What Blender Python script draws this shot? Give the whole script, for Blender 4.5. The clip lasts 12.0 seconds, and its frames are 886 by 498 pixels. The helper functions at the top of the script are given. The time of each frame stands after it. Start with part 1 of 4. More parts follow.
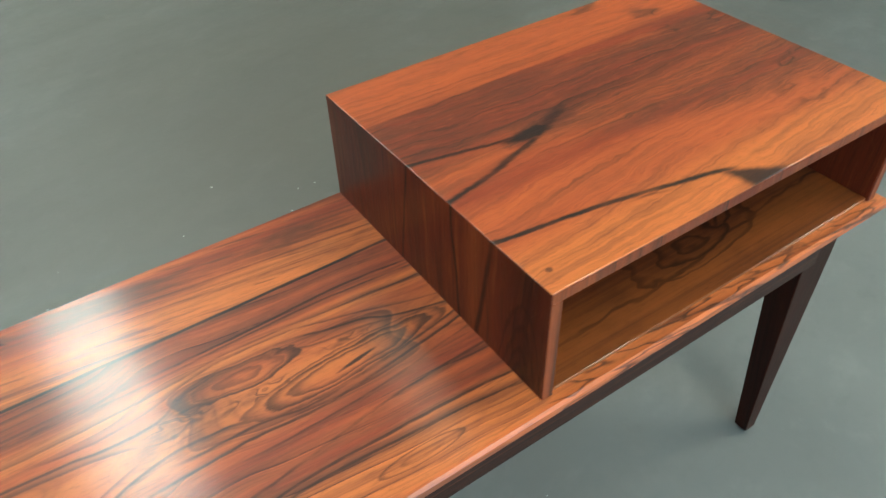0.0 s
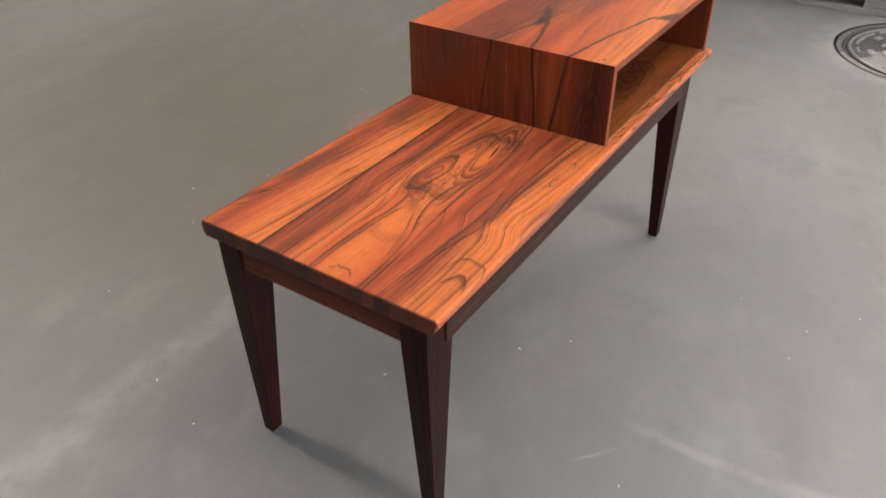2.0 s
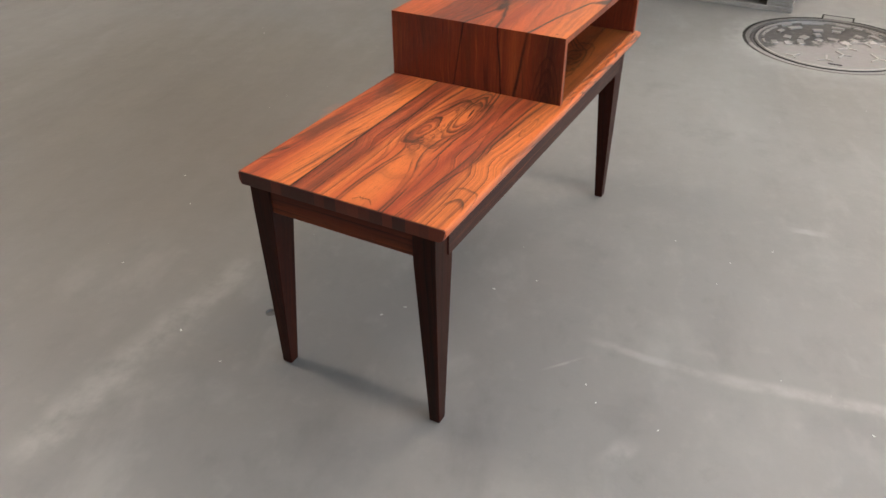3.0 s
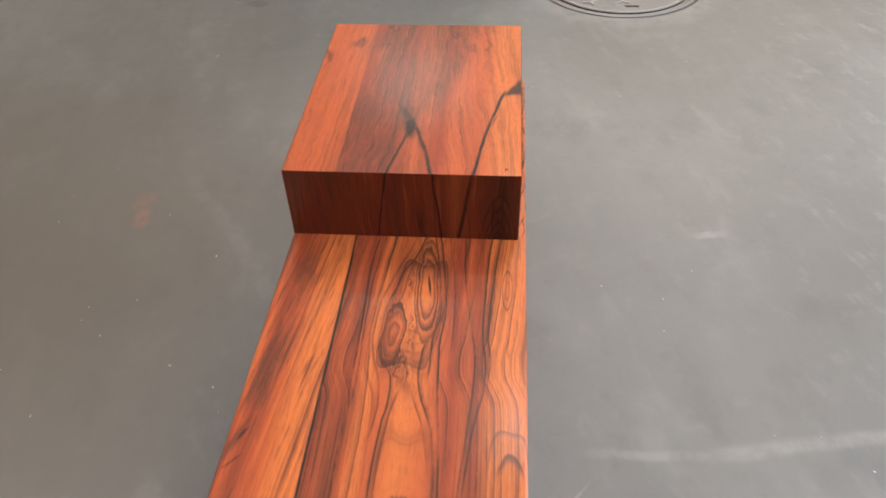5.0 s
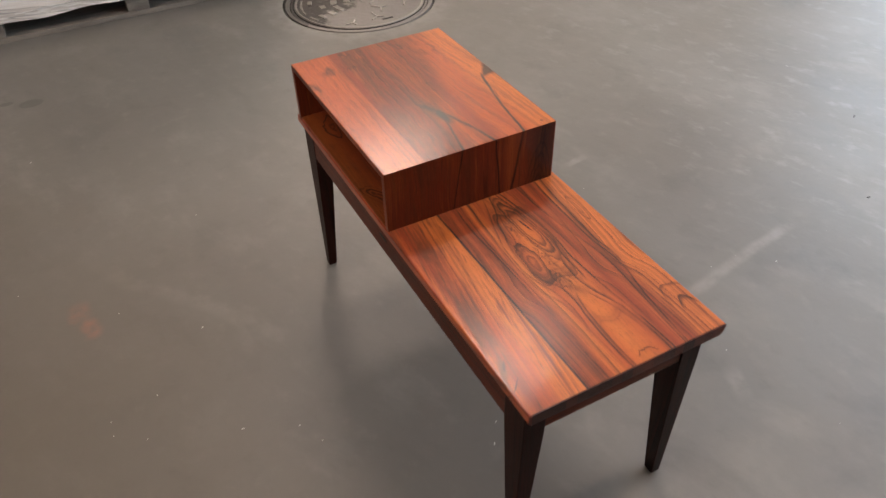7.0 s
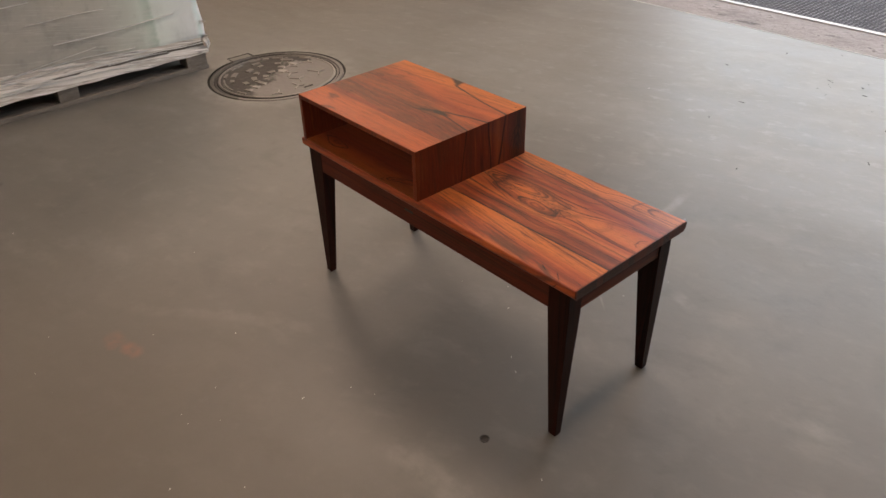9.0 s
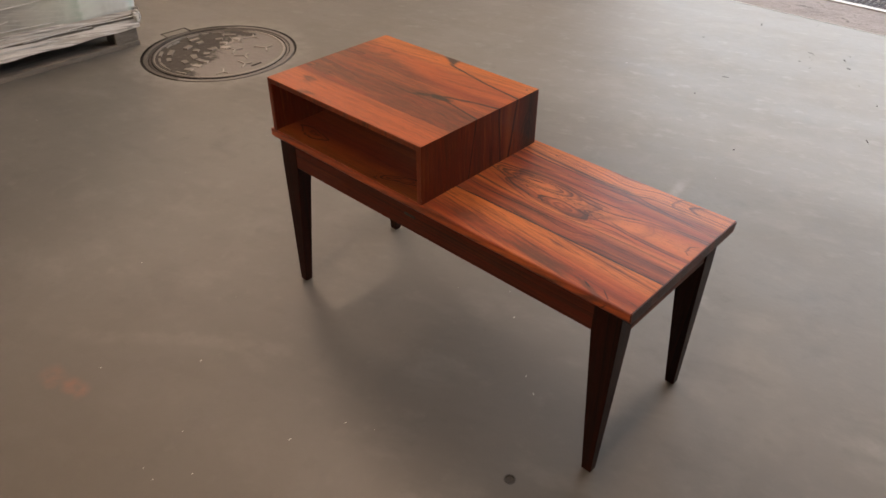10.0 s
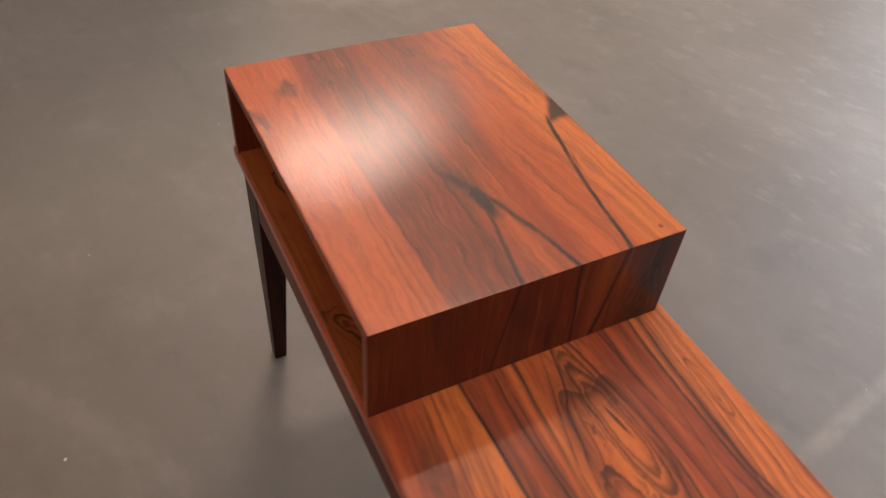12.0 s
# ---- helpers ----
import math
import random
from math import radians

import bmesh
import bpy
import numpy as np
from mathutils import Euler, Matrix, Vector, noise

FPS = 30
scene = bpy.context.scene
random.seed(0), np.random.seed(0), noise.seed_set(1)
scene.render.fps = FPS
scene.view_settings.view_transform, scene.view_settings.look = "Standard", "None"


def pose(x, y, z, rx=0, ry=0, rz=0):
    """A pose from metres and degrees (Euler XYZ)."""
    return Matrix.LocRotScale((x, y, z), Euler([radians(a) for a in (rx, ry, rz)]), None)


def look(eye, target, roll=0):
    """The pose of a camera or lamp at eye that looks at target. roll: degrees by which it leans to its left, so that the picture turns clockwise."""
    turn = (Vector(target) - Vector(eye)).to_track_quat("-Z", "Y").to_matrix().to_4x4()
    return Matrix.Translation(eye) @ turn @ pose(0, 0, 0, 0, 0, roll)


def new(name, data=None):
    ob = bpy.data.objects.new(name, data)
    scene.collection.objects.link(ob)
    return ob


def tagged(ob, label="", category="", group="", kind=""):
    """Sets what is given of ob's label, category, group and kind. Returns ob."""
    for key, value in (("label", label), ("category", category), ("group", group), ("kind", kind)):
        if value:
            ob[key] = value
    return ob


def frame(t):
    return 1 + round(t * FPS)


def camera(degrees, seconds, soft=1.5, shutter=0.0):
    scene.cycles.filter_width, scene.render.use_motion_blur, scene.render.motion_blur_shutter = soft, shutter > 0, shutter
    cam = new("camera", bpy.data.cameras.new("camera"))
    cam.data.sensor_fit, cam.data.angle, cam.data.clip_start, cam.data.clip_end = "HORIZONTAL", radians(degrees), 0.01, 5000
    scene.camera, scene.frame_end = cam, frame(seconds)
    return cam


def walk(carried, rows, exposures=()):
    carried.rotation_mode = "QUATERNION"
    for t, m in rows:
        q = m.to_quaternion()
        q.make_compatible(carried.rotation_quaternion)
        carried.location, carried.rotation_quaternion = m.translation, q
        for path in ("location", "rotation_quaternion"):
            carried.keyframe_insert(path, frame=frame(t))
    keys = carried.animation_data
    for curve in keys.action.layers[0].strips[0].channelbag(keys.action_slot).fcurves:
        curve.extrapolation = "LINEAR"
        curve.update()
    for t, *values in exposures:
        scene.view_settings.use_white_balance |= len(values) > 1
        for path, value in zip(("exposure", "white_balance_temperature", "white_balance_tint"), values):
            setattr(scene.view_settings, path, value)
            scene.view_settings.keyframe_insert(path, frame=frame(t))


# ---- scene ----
cam = camera(61.2, 12.0, soft=1.5, shutter=0.3)
PATH = [
    (0, (0.2097, -0.4876, 1.0139), (0.7362, 0.3266, 0.1480), -2.03),
    (0.5, (0.0513, -0.4674, 1.0076), (0.7000, 0.2832, 0.1674), -1.38),
    (0.7, (-0.0080, -0.4680, 0.9990), (1.0660, 0.6530, -0.2620), -1.10),
    (1, (-0.1053, -0.4883, 1.0250), (0.6471, 0.2015, 0.2200), -1.12),
    (1.5, (-0.3156, -0.5329, 1.0427), (0.5003, 0.1119, 0.2626), -1.40),
    (2, (-0.5366, -0.5745, 1.0325), (0.3368, 0.0180, 0.2735), -0.73),
    (2.5, (-0.7045, -0.6336, 1.0364), (0.2019, -0.0780, 0.2882), -0.51),
    (2.7, (-0.7602, -0.6501, 1.0464), (0.1635, -0.1083, 0.3094), -0.41),
    (3.1, (-0.8255, -0.6325, 1.0743), (0.1195, -0.1334, 0.3341), -0.31),
    (3.5, (-0.8252, -0.5413, 1.1306), (0.1360, -0.1127, 0.3674), -0.35),
    (3.9, (-0.7718, -0.4221, 1.1936), (0.1970, -0.0776, 0.3981), -0.54),
    (4.3, (-0.6777, -0.3207, 1.2418), (0.2905, -0.0598, 0.4145), -0.93),
    (4.5, (-0.5997, -0.2725, 1.2756), (0.3563, -0.0554, 0.4219), -1.20),
    (4.7, (-0.5260, -0.2350, 1.2980), (0.9350, 0.0510, -0.0370), -2.80),
    (5, (-0.4366, -0.1518, 1.3149), (0.5084, -0.0582, 0.4271), -2.02),
    (5.5, (-0.3312, 0.0637, 1.3283), (0.6048, -0.0050, 0.4288), -2.73),
    (6, (-0.3409, 0.2647, 1.3413), (0.5750, 0.0349, 0.4478), -2.68),
    (6.2, (-0.3750, 0.3430, 1.3480), (1.0160, -0.1230, -0.0110), -2.10),
    (6.5, (-0.4433, 0.4470, 1.3691), (0.4473, 0.0793, 0.4963), -1.52),
    (7, (-0.5533, 0.6258, 1.3931), (0.3196, 0.1744, 0.5421), -1.42),
    (7.2, (-0.6011, 0.7050, 1.3905), (0.2695, 0.2185, 0.5567), -1.11),
    (7.6, (-0.6868, 0.8394, 1.4035), (0.1761, 0.2977, 0.5960), -1.09),
    (8, (-0.7725, 0.9845, 1.4167), (0.0863, 0.3882, 0.6441), -1.27),
    (8.4, (-0.8181, 1.1070, 1.4205), (0.0313, 0.4606, 0.6784), -1.43),
    (8.8, (-0.7832, 1.1739, 1.4056), (0.0440, 0.4863, 0.6756), -1.36),
    (9, (-0.7449, 1.1979, 1.3880), (0.0722, 0.4925, 0.6637), -1.59),
    (9.5, (-0.5897, 1.2351, 1.3455), (0.1673, 0.4743, 0.6119), -0.81),
    (10, (-0.4275, 1.1301, 1.2976), (0.2917, 0.3607, 0.5356), 0.16),
    (10.5, (-0.2694, 0.9677, 1.2384), (0.4249, 0.2099, 0.4423), 2.02),
    (11, (-0.1081, 0.7791, 1.2047), (0.5886, 0.0575, 0.3777), 3.39),
    (11.5, (0.0357, 0.5873, 1.1735), (0.7773, -0.0272, 0.3003), 4.08),
    (11.8, (0.0710, 0.4600, 1.1460), (1.2840, -0.3700, -0.2100), 4.00),
    (12, (0.0920, 0.3658, 1.1401), (0.9005, -0.1045, 0.2372), 5.24),
]
EXPOSURES = [
    (0.0, 0.93, 5850, -14),
    (0.5, 0.95, 6050, -7),
    (1.0, 1.04, 6300, 5),
    (1.5, 1.15, 6700, 10),
    (2.5, 1.16, 6900, 14),
    (5.0, 1.05, 6800, 14),
    (6.0, 0.64, 6750, 16),
    (7.0, 0.52, 7700, 20),
    (9.0, 0.20, 8700, 24),
    (9.5, 0.18, 8900, 25),
    (11.0, 0.18, 9300, 27),
    (12.0, 0.42, 8400, 27),
]
walk(cam, [(t, look(eye, target, roll)) for t, eye, target, roll in PATH], EXPOSURES)

# ---- light ----
world = bpy.data.worlds.new("sky")
scene.world = world
world.use_nodes = True
sky = world.node_tree.nodes.new("ShaderNodeTexSky")
sky.sky_type, sky.sun_disc = "NISHITA", False
sky.sun_elevation, sky.sun_rotation = radians(54), radians(180)
back = world.node_tree.nodes["Background"]
world.node_tree.links.new(sky.outputs[0], back.inputs[0])
back.inputs[1].default_value = 0.12

sun = new("sun", bpy.data.lights.new("sun", "SUN"))
sun.data.energy, sun.data.angle, sun.data.color = 0.65, radians(4), (0.80, 0.91, 1.0)
sun.matrix_world = look((2, -24.5, 34), (0, 0, 0))

DOOR_X0, DOOR_X1, DOOR_Y, DOOR_H = -2.2, 2.55, -3.55, 3.4
sky_lamp = new("doorway_daylight", bpy.data.lights.new("doorway_daylight", "AREA"))
sky_lamp.data.shape, sky_lamp.data.size, sky_lamp.data.size_y = "RECTANGLE", DOOR_X1 - DOOR_X0 - 0.1, DOOR_H - 0.1
sky_lamp.data.energy, sky_lamp.data.color = 130.0, (0.53, 0.78, 1.0)
sky_lamp.matrix_world = look(((DOOR_X0 + DOOR_X1) / 2, DOOR_Y - 0.60, DOOR_H / 2), ((DOOR_X0 + DOOR_X1) / 2, 0, DOOR_H / 2))
LAMP_GLOW, FILL_GLOW = 24.0, 0.35


# ---- node arithmetic for the materials ----
class Val:
    """A number that a node gives; arithmetic on it makes nodes."""

    def __init__(self, tree, socket):
        self.tree, self.socket = tree, socket

    def op(self, kind, *others, clamp=False):
        node = self.tree.nodes.new("ShaderNodeMath")
        node.operation, node.use_clamp = kind, clamp
        for slot, v in zip(node.inputs, (self, *others)):
            if isinstance(v, Val):
                self.tree.links.new(v.socket, slot)
            else:
                slot.default_value = float(v)
        return Val(self.tree, node.outputs[0])

    def lift(self, v):
        return v if isinstance(v, Val) else Val(self.tree, const(self.tree, v))

    def __add__(self, o): return self.op("ADD", o)
    def __radd__(self, o): return self.op("ADD", o)
    def __sub__(self, o): return self.op("SUBTRACT", o)
    def __rsub__(self, o): return self.op("MULTIPLY", -1.0).op("ADD", o)
    def __mul__(self, o): return self.op("MULTIPLY", o)
    def __rmul__(self, o): return self.op("MULTIPLY", o)
    def __truediv__(self, o): return self.op("DIVIDE", o)
    def __neg__(self): return self.op("MULTIPLY", -1.0)
    def abs(self): return self.op("ABSOLUTE")
    def exp(self): return self.op("EXPONENT")
    def fract(self): return self.op("FRACT")
    def floor(self): return self.op("FLOOR")
    def pow(self, e): return self.op("POWER", e)
    def max(self, o): return self.op("MAXIMUM", o)
    def min(self, o): return self.op("MINIMUM", o)

    def smooth(self, a, b, lo=0.0, hi=1.0):
        node = self.tree.nodes.new("ShaderNodeMapRange")
        node.interpolation_type = "SMOOTHSTEP"
        self.tree.links.new(self.socket, node.inputs[0])
        for slot, v in zip(node.inputs[1:5], (a, b, lo, hi)):
            slot.default_value = v
        return Val(self.tree, node.outputs[0])

    def curve(self, points, lo, hi):
        """A smooth curve through the points (u, v); v lies between lo and hi."""
        u0, u1 = points[0][0], points[-1][0]
        node = self.tree.nodes.new("ShaderNodeFloatCurve")
        line = node.mapping.curves[0]
        while len(line.points) < len(points):
            line.points.new(0.5, 0.5)
        for p, (u, v) in zip(line.points, points):
            p.location = ((u - u0) / (u1 - u0), (v - lo) / (hi - lo))
        node.mapping.update()
        t = (self - u0) / (u1 - u0)
        self.tree.links.new(t.socket, node.inputs["Value"])
        return Val(self.tree, node.outputs[0]) * (hi - lo) + lo


def const(tree, v):
    node = tree.nodes.new("ShaderNodeValue")
    node.outputs[0].default_value = v
    return node.outputs[0]


def vec(tree, *xyz):
    node = tree.nodes.new("ShaderNodeCombineXYZ")
    for slot, v in zip(node.inputs, xyz):
        if isinstance(v, Val):
            tree.links.new(v.socket, slot)
        else:
            slot.default_value = float(v)
    return node.outputs[0]


def noisy(tree, where, scale=1.0, detail=3.0, rough=0.55):
    """Noise about zero, within about one half."""
    node = tree.nodes.new("ShaderNodeTexNoise")
    node.inputs["Scale"].default_value, node.inputs["Detail"].default_value = scale, detail
    node.inputs["Roughness"].default_value = rough
    tree.links.new(where, node.inputs["Vector"])
    return Val(tree, node.outputs["Fac"]) - 0.5


def blend(tree, fac, a, b, kind="MIX"):
    """A colour between a and b."""
    node = tree.nodes.new("ShaderNodeMix")
    node.data_type, node.blend_type = "RGBA", kind
    for slot, v in ((node.inputs[0], fac), (node.inputs[6], a), (node.inputs[7], b)):
        if isinstance(v, Val):
            tree.links.new(v.socket, slot)
        elif isinstance(v, bpy.types.NodeSocket):
            tree.links.new(v, slot)
        else:
            slot.default_value = (*v, 1.0) if isinstance(v, tuple) else v
    return node.outputs[2]


def ramp(tree, fac, stops):
    node = tree.nodes.new("ShaderNodeValToRGB")
    tree.links.new(fac.socket, node.inputs[0])
    while len(node.color_ramp.elements) < len(stops):
        node.color_ramp.elements.new(0.5)
    for e, (at, colour) in zip(node.color_ramp.elements, stops):
        e.position, e.color = at, (*colour, 1.0)
    return node.outputs[0]


def material(name):
    """A new material: itself, its tree, its shader and the object's own x, y, z."""
    m = bpy.data.materials.new(name)
    m.use_nodes = True
    tree = m.node_tree
    shader = tree.nodes["Principled BSDF"]
    split = tree.nodes.new("ShaderNodeSeparateXYZ")
    tree.links.new(tree.nodes.new("ShaderNodeTexCoord").outputs["Object"], split.inputs[0])
    return m, tree, shader, [Val(tree, o) for o in split.outputs]


def fill(tree, shader, colour=None, rough=None, relief=None, depth=0.001, metal=None):
    if colour is not None:
        if isinstance(colour, tuple):
            shader.inputs["Base Color"].default_value = (*colour, 1.0)
        else:
            tree.links.new(colour, shader.inputs["Base Color"])
    if rough is not None:
        if isinstance(rough, Val):
            tree.links.new(rough.socket, shader.inputs["Roughness"])
        else:
            shader.inputs["Roughness"].default_value = rough
    if metal is not None:
        shader.inputs["Metallic"].default_value = metal
    if relief is not None:
        node = tree.nodes.new("ShaderNodeBump")
        node.inputs["Distance"].default_value = depth
        tree.links.new(relief.socket, node.inputs["Height"])
        tree.links.new(node.outputs[0], shader.inputs["Normal"])
        tree.links.new(node.outputs[0], shader.inputs["Coat Normal"])


# ---- rosewood ----
PALE, WARM, RED, BROWN, BLACK = (0.69, 0.178, 0.045), (0.53, 0.104, 0.031), (0.31, 0.048, 0.020), (0.082, 0.022, 0.015), (0.013, 0.010, 0.009)
AMBER = (0.56, 0.150, 0.036)
LATE, UMBER = (0.040, 0.014, 0.011), (0.185, 0.050, 0.022)


def bump_at(u, v, u0, v0, su, sv, high):
    """A long oval hill."""
    du, dv = (u - u0) / su, (v - v0) / sv
    return (-(du * du + dv * dv)).exp() * high


def band(v, mid, half, soft):
    """1 along a vein at mid, 0 beside it."""
    return (v - mid).abs().smooth(half, half + soft, 1.0, 0.0)


def along(u, points):
    """A line that runs with the grain, through the points (u, v)."""
    vs = [v for _, v in points]
    return u.curve(points, min(vs) - 0.02, max(vs) + 0.02)


def oval(u, v, u0, v0, su, sv, lean=0.0):
    """0 in the middle of a long oval, 1 at its rim."""
    du = (u - u0) / su
    dv = (v - v0 - (u - u0) * lean) / sv
    return (du * du + dv * dv).pow(0.5)


def contour(field, at, width, some):
    """A line that darkens slowly on its inner side and ends sharply."""
    off = field - at
    return off.smooth(-width * 1.6, -width * 0.1) * off.smooth(width * 0.45, 0.0) * some


def rosewood(name, long, wide, zones, w0=0.0, field=None, veins=None, figure=None, rings=110.0, line=0.8, brown=0.8, pale=0.5, tone=1.0, seed=0.0, gloss=0.125, shine=0.12, coat=1.0, wavy=0.008, ripple=0.0, stretch=1.0, dash=0.3, feathery=0.34):
    """long, wide: the axes along and across the grain (0 x, 1 y, 2 z); w0: where the face lies on the third.
    zones: stops (place across, colour) of the broad bands. field(...) bends the growth rings round knots;
    figure(...) gives masks of brown shade and dark marks; veins(...) the black veins."""
    m, tree, shader, axes = material(name)
    u, v, w = axes[long], axes[wide], axes[3 - long - wide]
    face_v = v + (w - w0) * 0.8
    sway = noisy(tree, vec(tree, u * 3.2 * stretch + seed, face_v * 11, 0.0), 1.0, 2.0, 0.5)
    curl = noisy(tree, vec(tree, u * 13 + seed, face_v * 34, 1.0), 1.0, 3.0, 0.5)
    v2 = face_v + sway * wavy + curl * wavy * 0.16
    if ripple:
        v2 = v2 + noisy(tree, vec(tree, u * 20 + seed, face_v * 32, 2.0), 1.0, 3.0, 0.6) * ripple
    r = field(tree, u, v2, curl) if field else v2
    # every layer follows the rings and changes slowly along them
    def layer(across, length, detail=2.0, rough=0.5, shift=0.0):
        return noisy(tree, vec(tree, r * across + seed * 1.7 + shift, u * length * stretch + seed, shift), 1.0, detail, rough)
    broad = layer(30, 1.3, 2.0, 0.5, 3.0)
    mid = layer(95, 1.9, 2.0, 0.5, 7.0)
    slim = layer(300, 3.2, 2.0, 0.5, 11.0)
    hair = layer(850, 9.0, 2.0, 0.5, 13.0)
    fleck = noisy(tree, vec(tree, u * 30 + seed, v2 * 420, 5.0), 1.0, 2.0, 0.5)
    pores = noisy(tree, vec(tree, u * 55 + seed, face_v * 1300, 6.0), 1.0, 1.0)
    cloud = noisy(tree, vec(tree, u * 8 + seed, face_v * 16, 8.0), 1.0, 3.0, 0.55)
    lo, hi = zones[0][0], zones[-1][0]
    across = (face_v + sway * 0.010 + mid * 0.008 + slim * 0.004 - lo) / (hi - lo)
    base = ramp(tree, across, [((p - lo) / (hi - lo), c) for p, c in zones])
    calm = 1.0
    if figure:
        dusk, marks, calm = figure(tree, u, face_v, r, curl, cloud)
    shade = broad * 0.75 + mid * 0.75 + slim * 0.35 + cloud * 0.25
    base = blend(tree, shade.smooth(-0.04, 0.24) * (calm * 0.6 + 0.4) * brown, base, UMBER)
    base = blend(tree, shade.smooth(0.12, 0.38) * brown * 0.7 * calm, base, BROWN)
    base = blend(tree, shade.smooth(-0.06, -0.34) * pale, base, PALE)
    base = blend(tree, slim.smooth(0.04, 0.22) * 0.52 * brown * calm, base, BROWN)
    base = blend(tree, hair.smooth(0.04, 0.26) * 0.24, base, BROWN)
    base = blend(tree, hair.smooth(-0.06, -0.28) * 0.15, base, PALE)
    if figure:
        base = blend(tree, dusk, base, (0.125, 0.038, 0.021))
    # the growth rings: late wood darkens slowly and ends in a thin dark line
    count = r * rings + layer(44, 0.9, 1.0, 0.5, 21.0) * 2.2
    ring = count.fract()
    own = noisy(tree, vec(tree, count.floor() * 5.37 + seed, u * 1.6 * stretch, 0.5), 1.0, 1.0)
    strong = (own + cloud * 0.25).smooth(0.0, 0.20)
    some = (hair * 0.7 + fleck * 0.5 + cloud * 0.8 + 0.55).smooth(0.22, 0.62)
    late = ring.smooth(0.25, 0.95) * ring.smooth(1.0, 0.965) * own.smooth(-0.06, 0.20)
    base = blend(tree, late * (some * 0.4 + 0.4) * line * calm, base, BROWN)
    edge = ring.smooth(0.80, 0.94) * ring.smooth(1.0, 0.965) * strong * some
    base = blend(tree, edge * line * calm, base, LATE)
    fibre = noisy(tree, vec(tree, u * 18 + seed, v2 * 230, 9.0), 1.0, 3.0, 0.6)
    feather = noisy(tree, vec(tree, u * 48 + seed, (v2 + curl * 0.003) * 250, 29.0), 1.0, 4.0, 0.65)
    flame = noisy(tree, vec(tree, u * 15 + seed, v2 * 40, 31.0), 1.0, 4.0, 0.6)
    base = blend(tree, feather.smooth(0.02, 0.24) * feathery, base, UMBER)
    base = blend(tree, feather.smooth(-0.04, -0.28) * feathery * 0.6, base, PALE)
    base = blend(tree, flame.smooth(0.02, 0.30) * feathery * 0.9, base, UMBER)
    base = blend(tree, flame.smooth(-0.05, -0.32) * feathery * 0.7, base, PALE)
    quiet = (calm * 0.75 + 0.25) * dash
    base = blend(tree, fibre.smooth(0.03, 0.28) * quiet, base, BROWN)
    base = blend(tree, fibre.smooth(-0.05, -0.30) * quiet * 0.5, base, PALE)
    base = blend(tree, fleck.smooth(0.10, 0.32) * quiet, base, (0.060, 0.018, 0.011))
    base = blend(tree, pores.smooth(0.10, 0.28) * 0.30, base, (0.050, 0.017, 0.010))
    if figure:
        base = blend(tree, marks, base, (0.022, 0.011, 0.009))
    if veins:
        base = blend(tree, veins(tree, u, face_v, sway, curl, fleck), base, BLACK)
    # tone multiplies the colour; below 1 it makes a darker copy of the wood
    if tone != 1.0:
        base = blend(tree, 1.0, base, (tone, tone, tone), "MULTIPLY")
    smudge = noisy(tree, vec(tree, u * 9, v * 9, w * 9 + seed), 1.0, 3.0)
    rough = fleck * 0.10 + smudge * 0.10 + gloss + 0.30
    shader.inputs["Coat Weight"].default_value = coat
    tree.links.new((smudge * 0.06 + slim * 0.03 + gloss).socket, shader.inputs["Coat Roughness"])
    fill(tree, shader, base, rough, fleck * 0.5 + pores * 0.4 + slim * 0.6 + mid * 0.8, 0.00020)
    shader.inputs["Specular IOR Level"].default_value = shine
    return m


# the middle of the hourglass in the tabletop, and how deep the heart lies under the surface
HEART = [(-0.01, -0.040), (0.06, -0.041), (0.115, -0.040), (0.165, -0.038), (0.195, -0.029), (0.234, -0.019), (0.29, -0.026), (0.33, -0.030), (0.378, -0.035), (0.44, -0.037), (0.484, -0.042), (0.52, -0.043)]
DEPTH = [(-0.01, 0.0330), (0.06, 0.0375), (0.115, 0.0430), (0.165, 0.0505), (0.195, 0.0530), (0.234, 0.0450), (0.29, 0.0360), (0.33, 0.0340), (0.378, 0.0370), (0.44, 0.0455), (0.484, 0.0545), (0.52, 0.0570)]


def top_field(tree, u, v, curl):
    """Rings round the heart of the tree, cut lengthwise; the back board is another piece."""
    off = v - along(u, HEART)
    deep = along(u, DEPTH)
    near = (off * off * -800.0).exp()
    inner = (off * off + deep * deep * near).pow(0.5)
    rear = v.op("GREATER_THAN", 0.089)
    return inner * (1.0 - rear) + (v + (u - 0.25) * 0.10 + 0.5) * rear


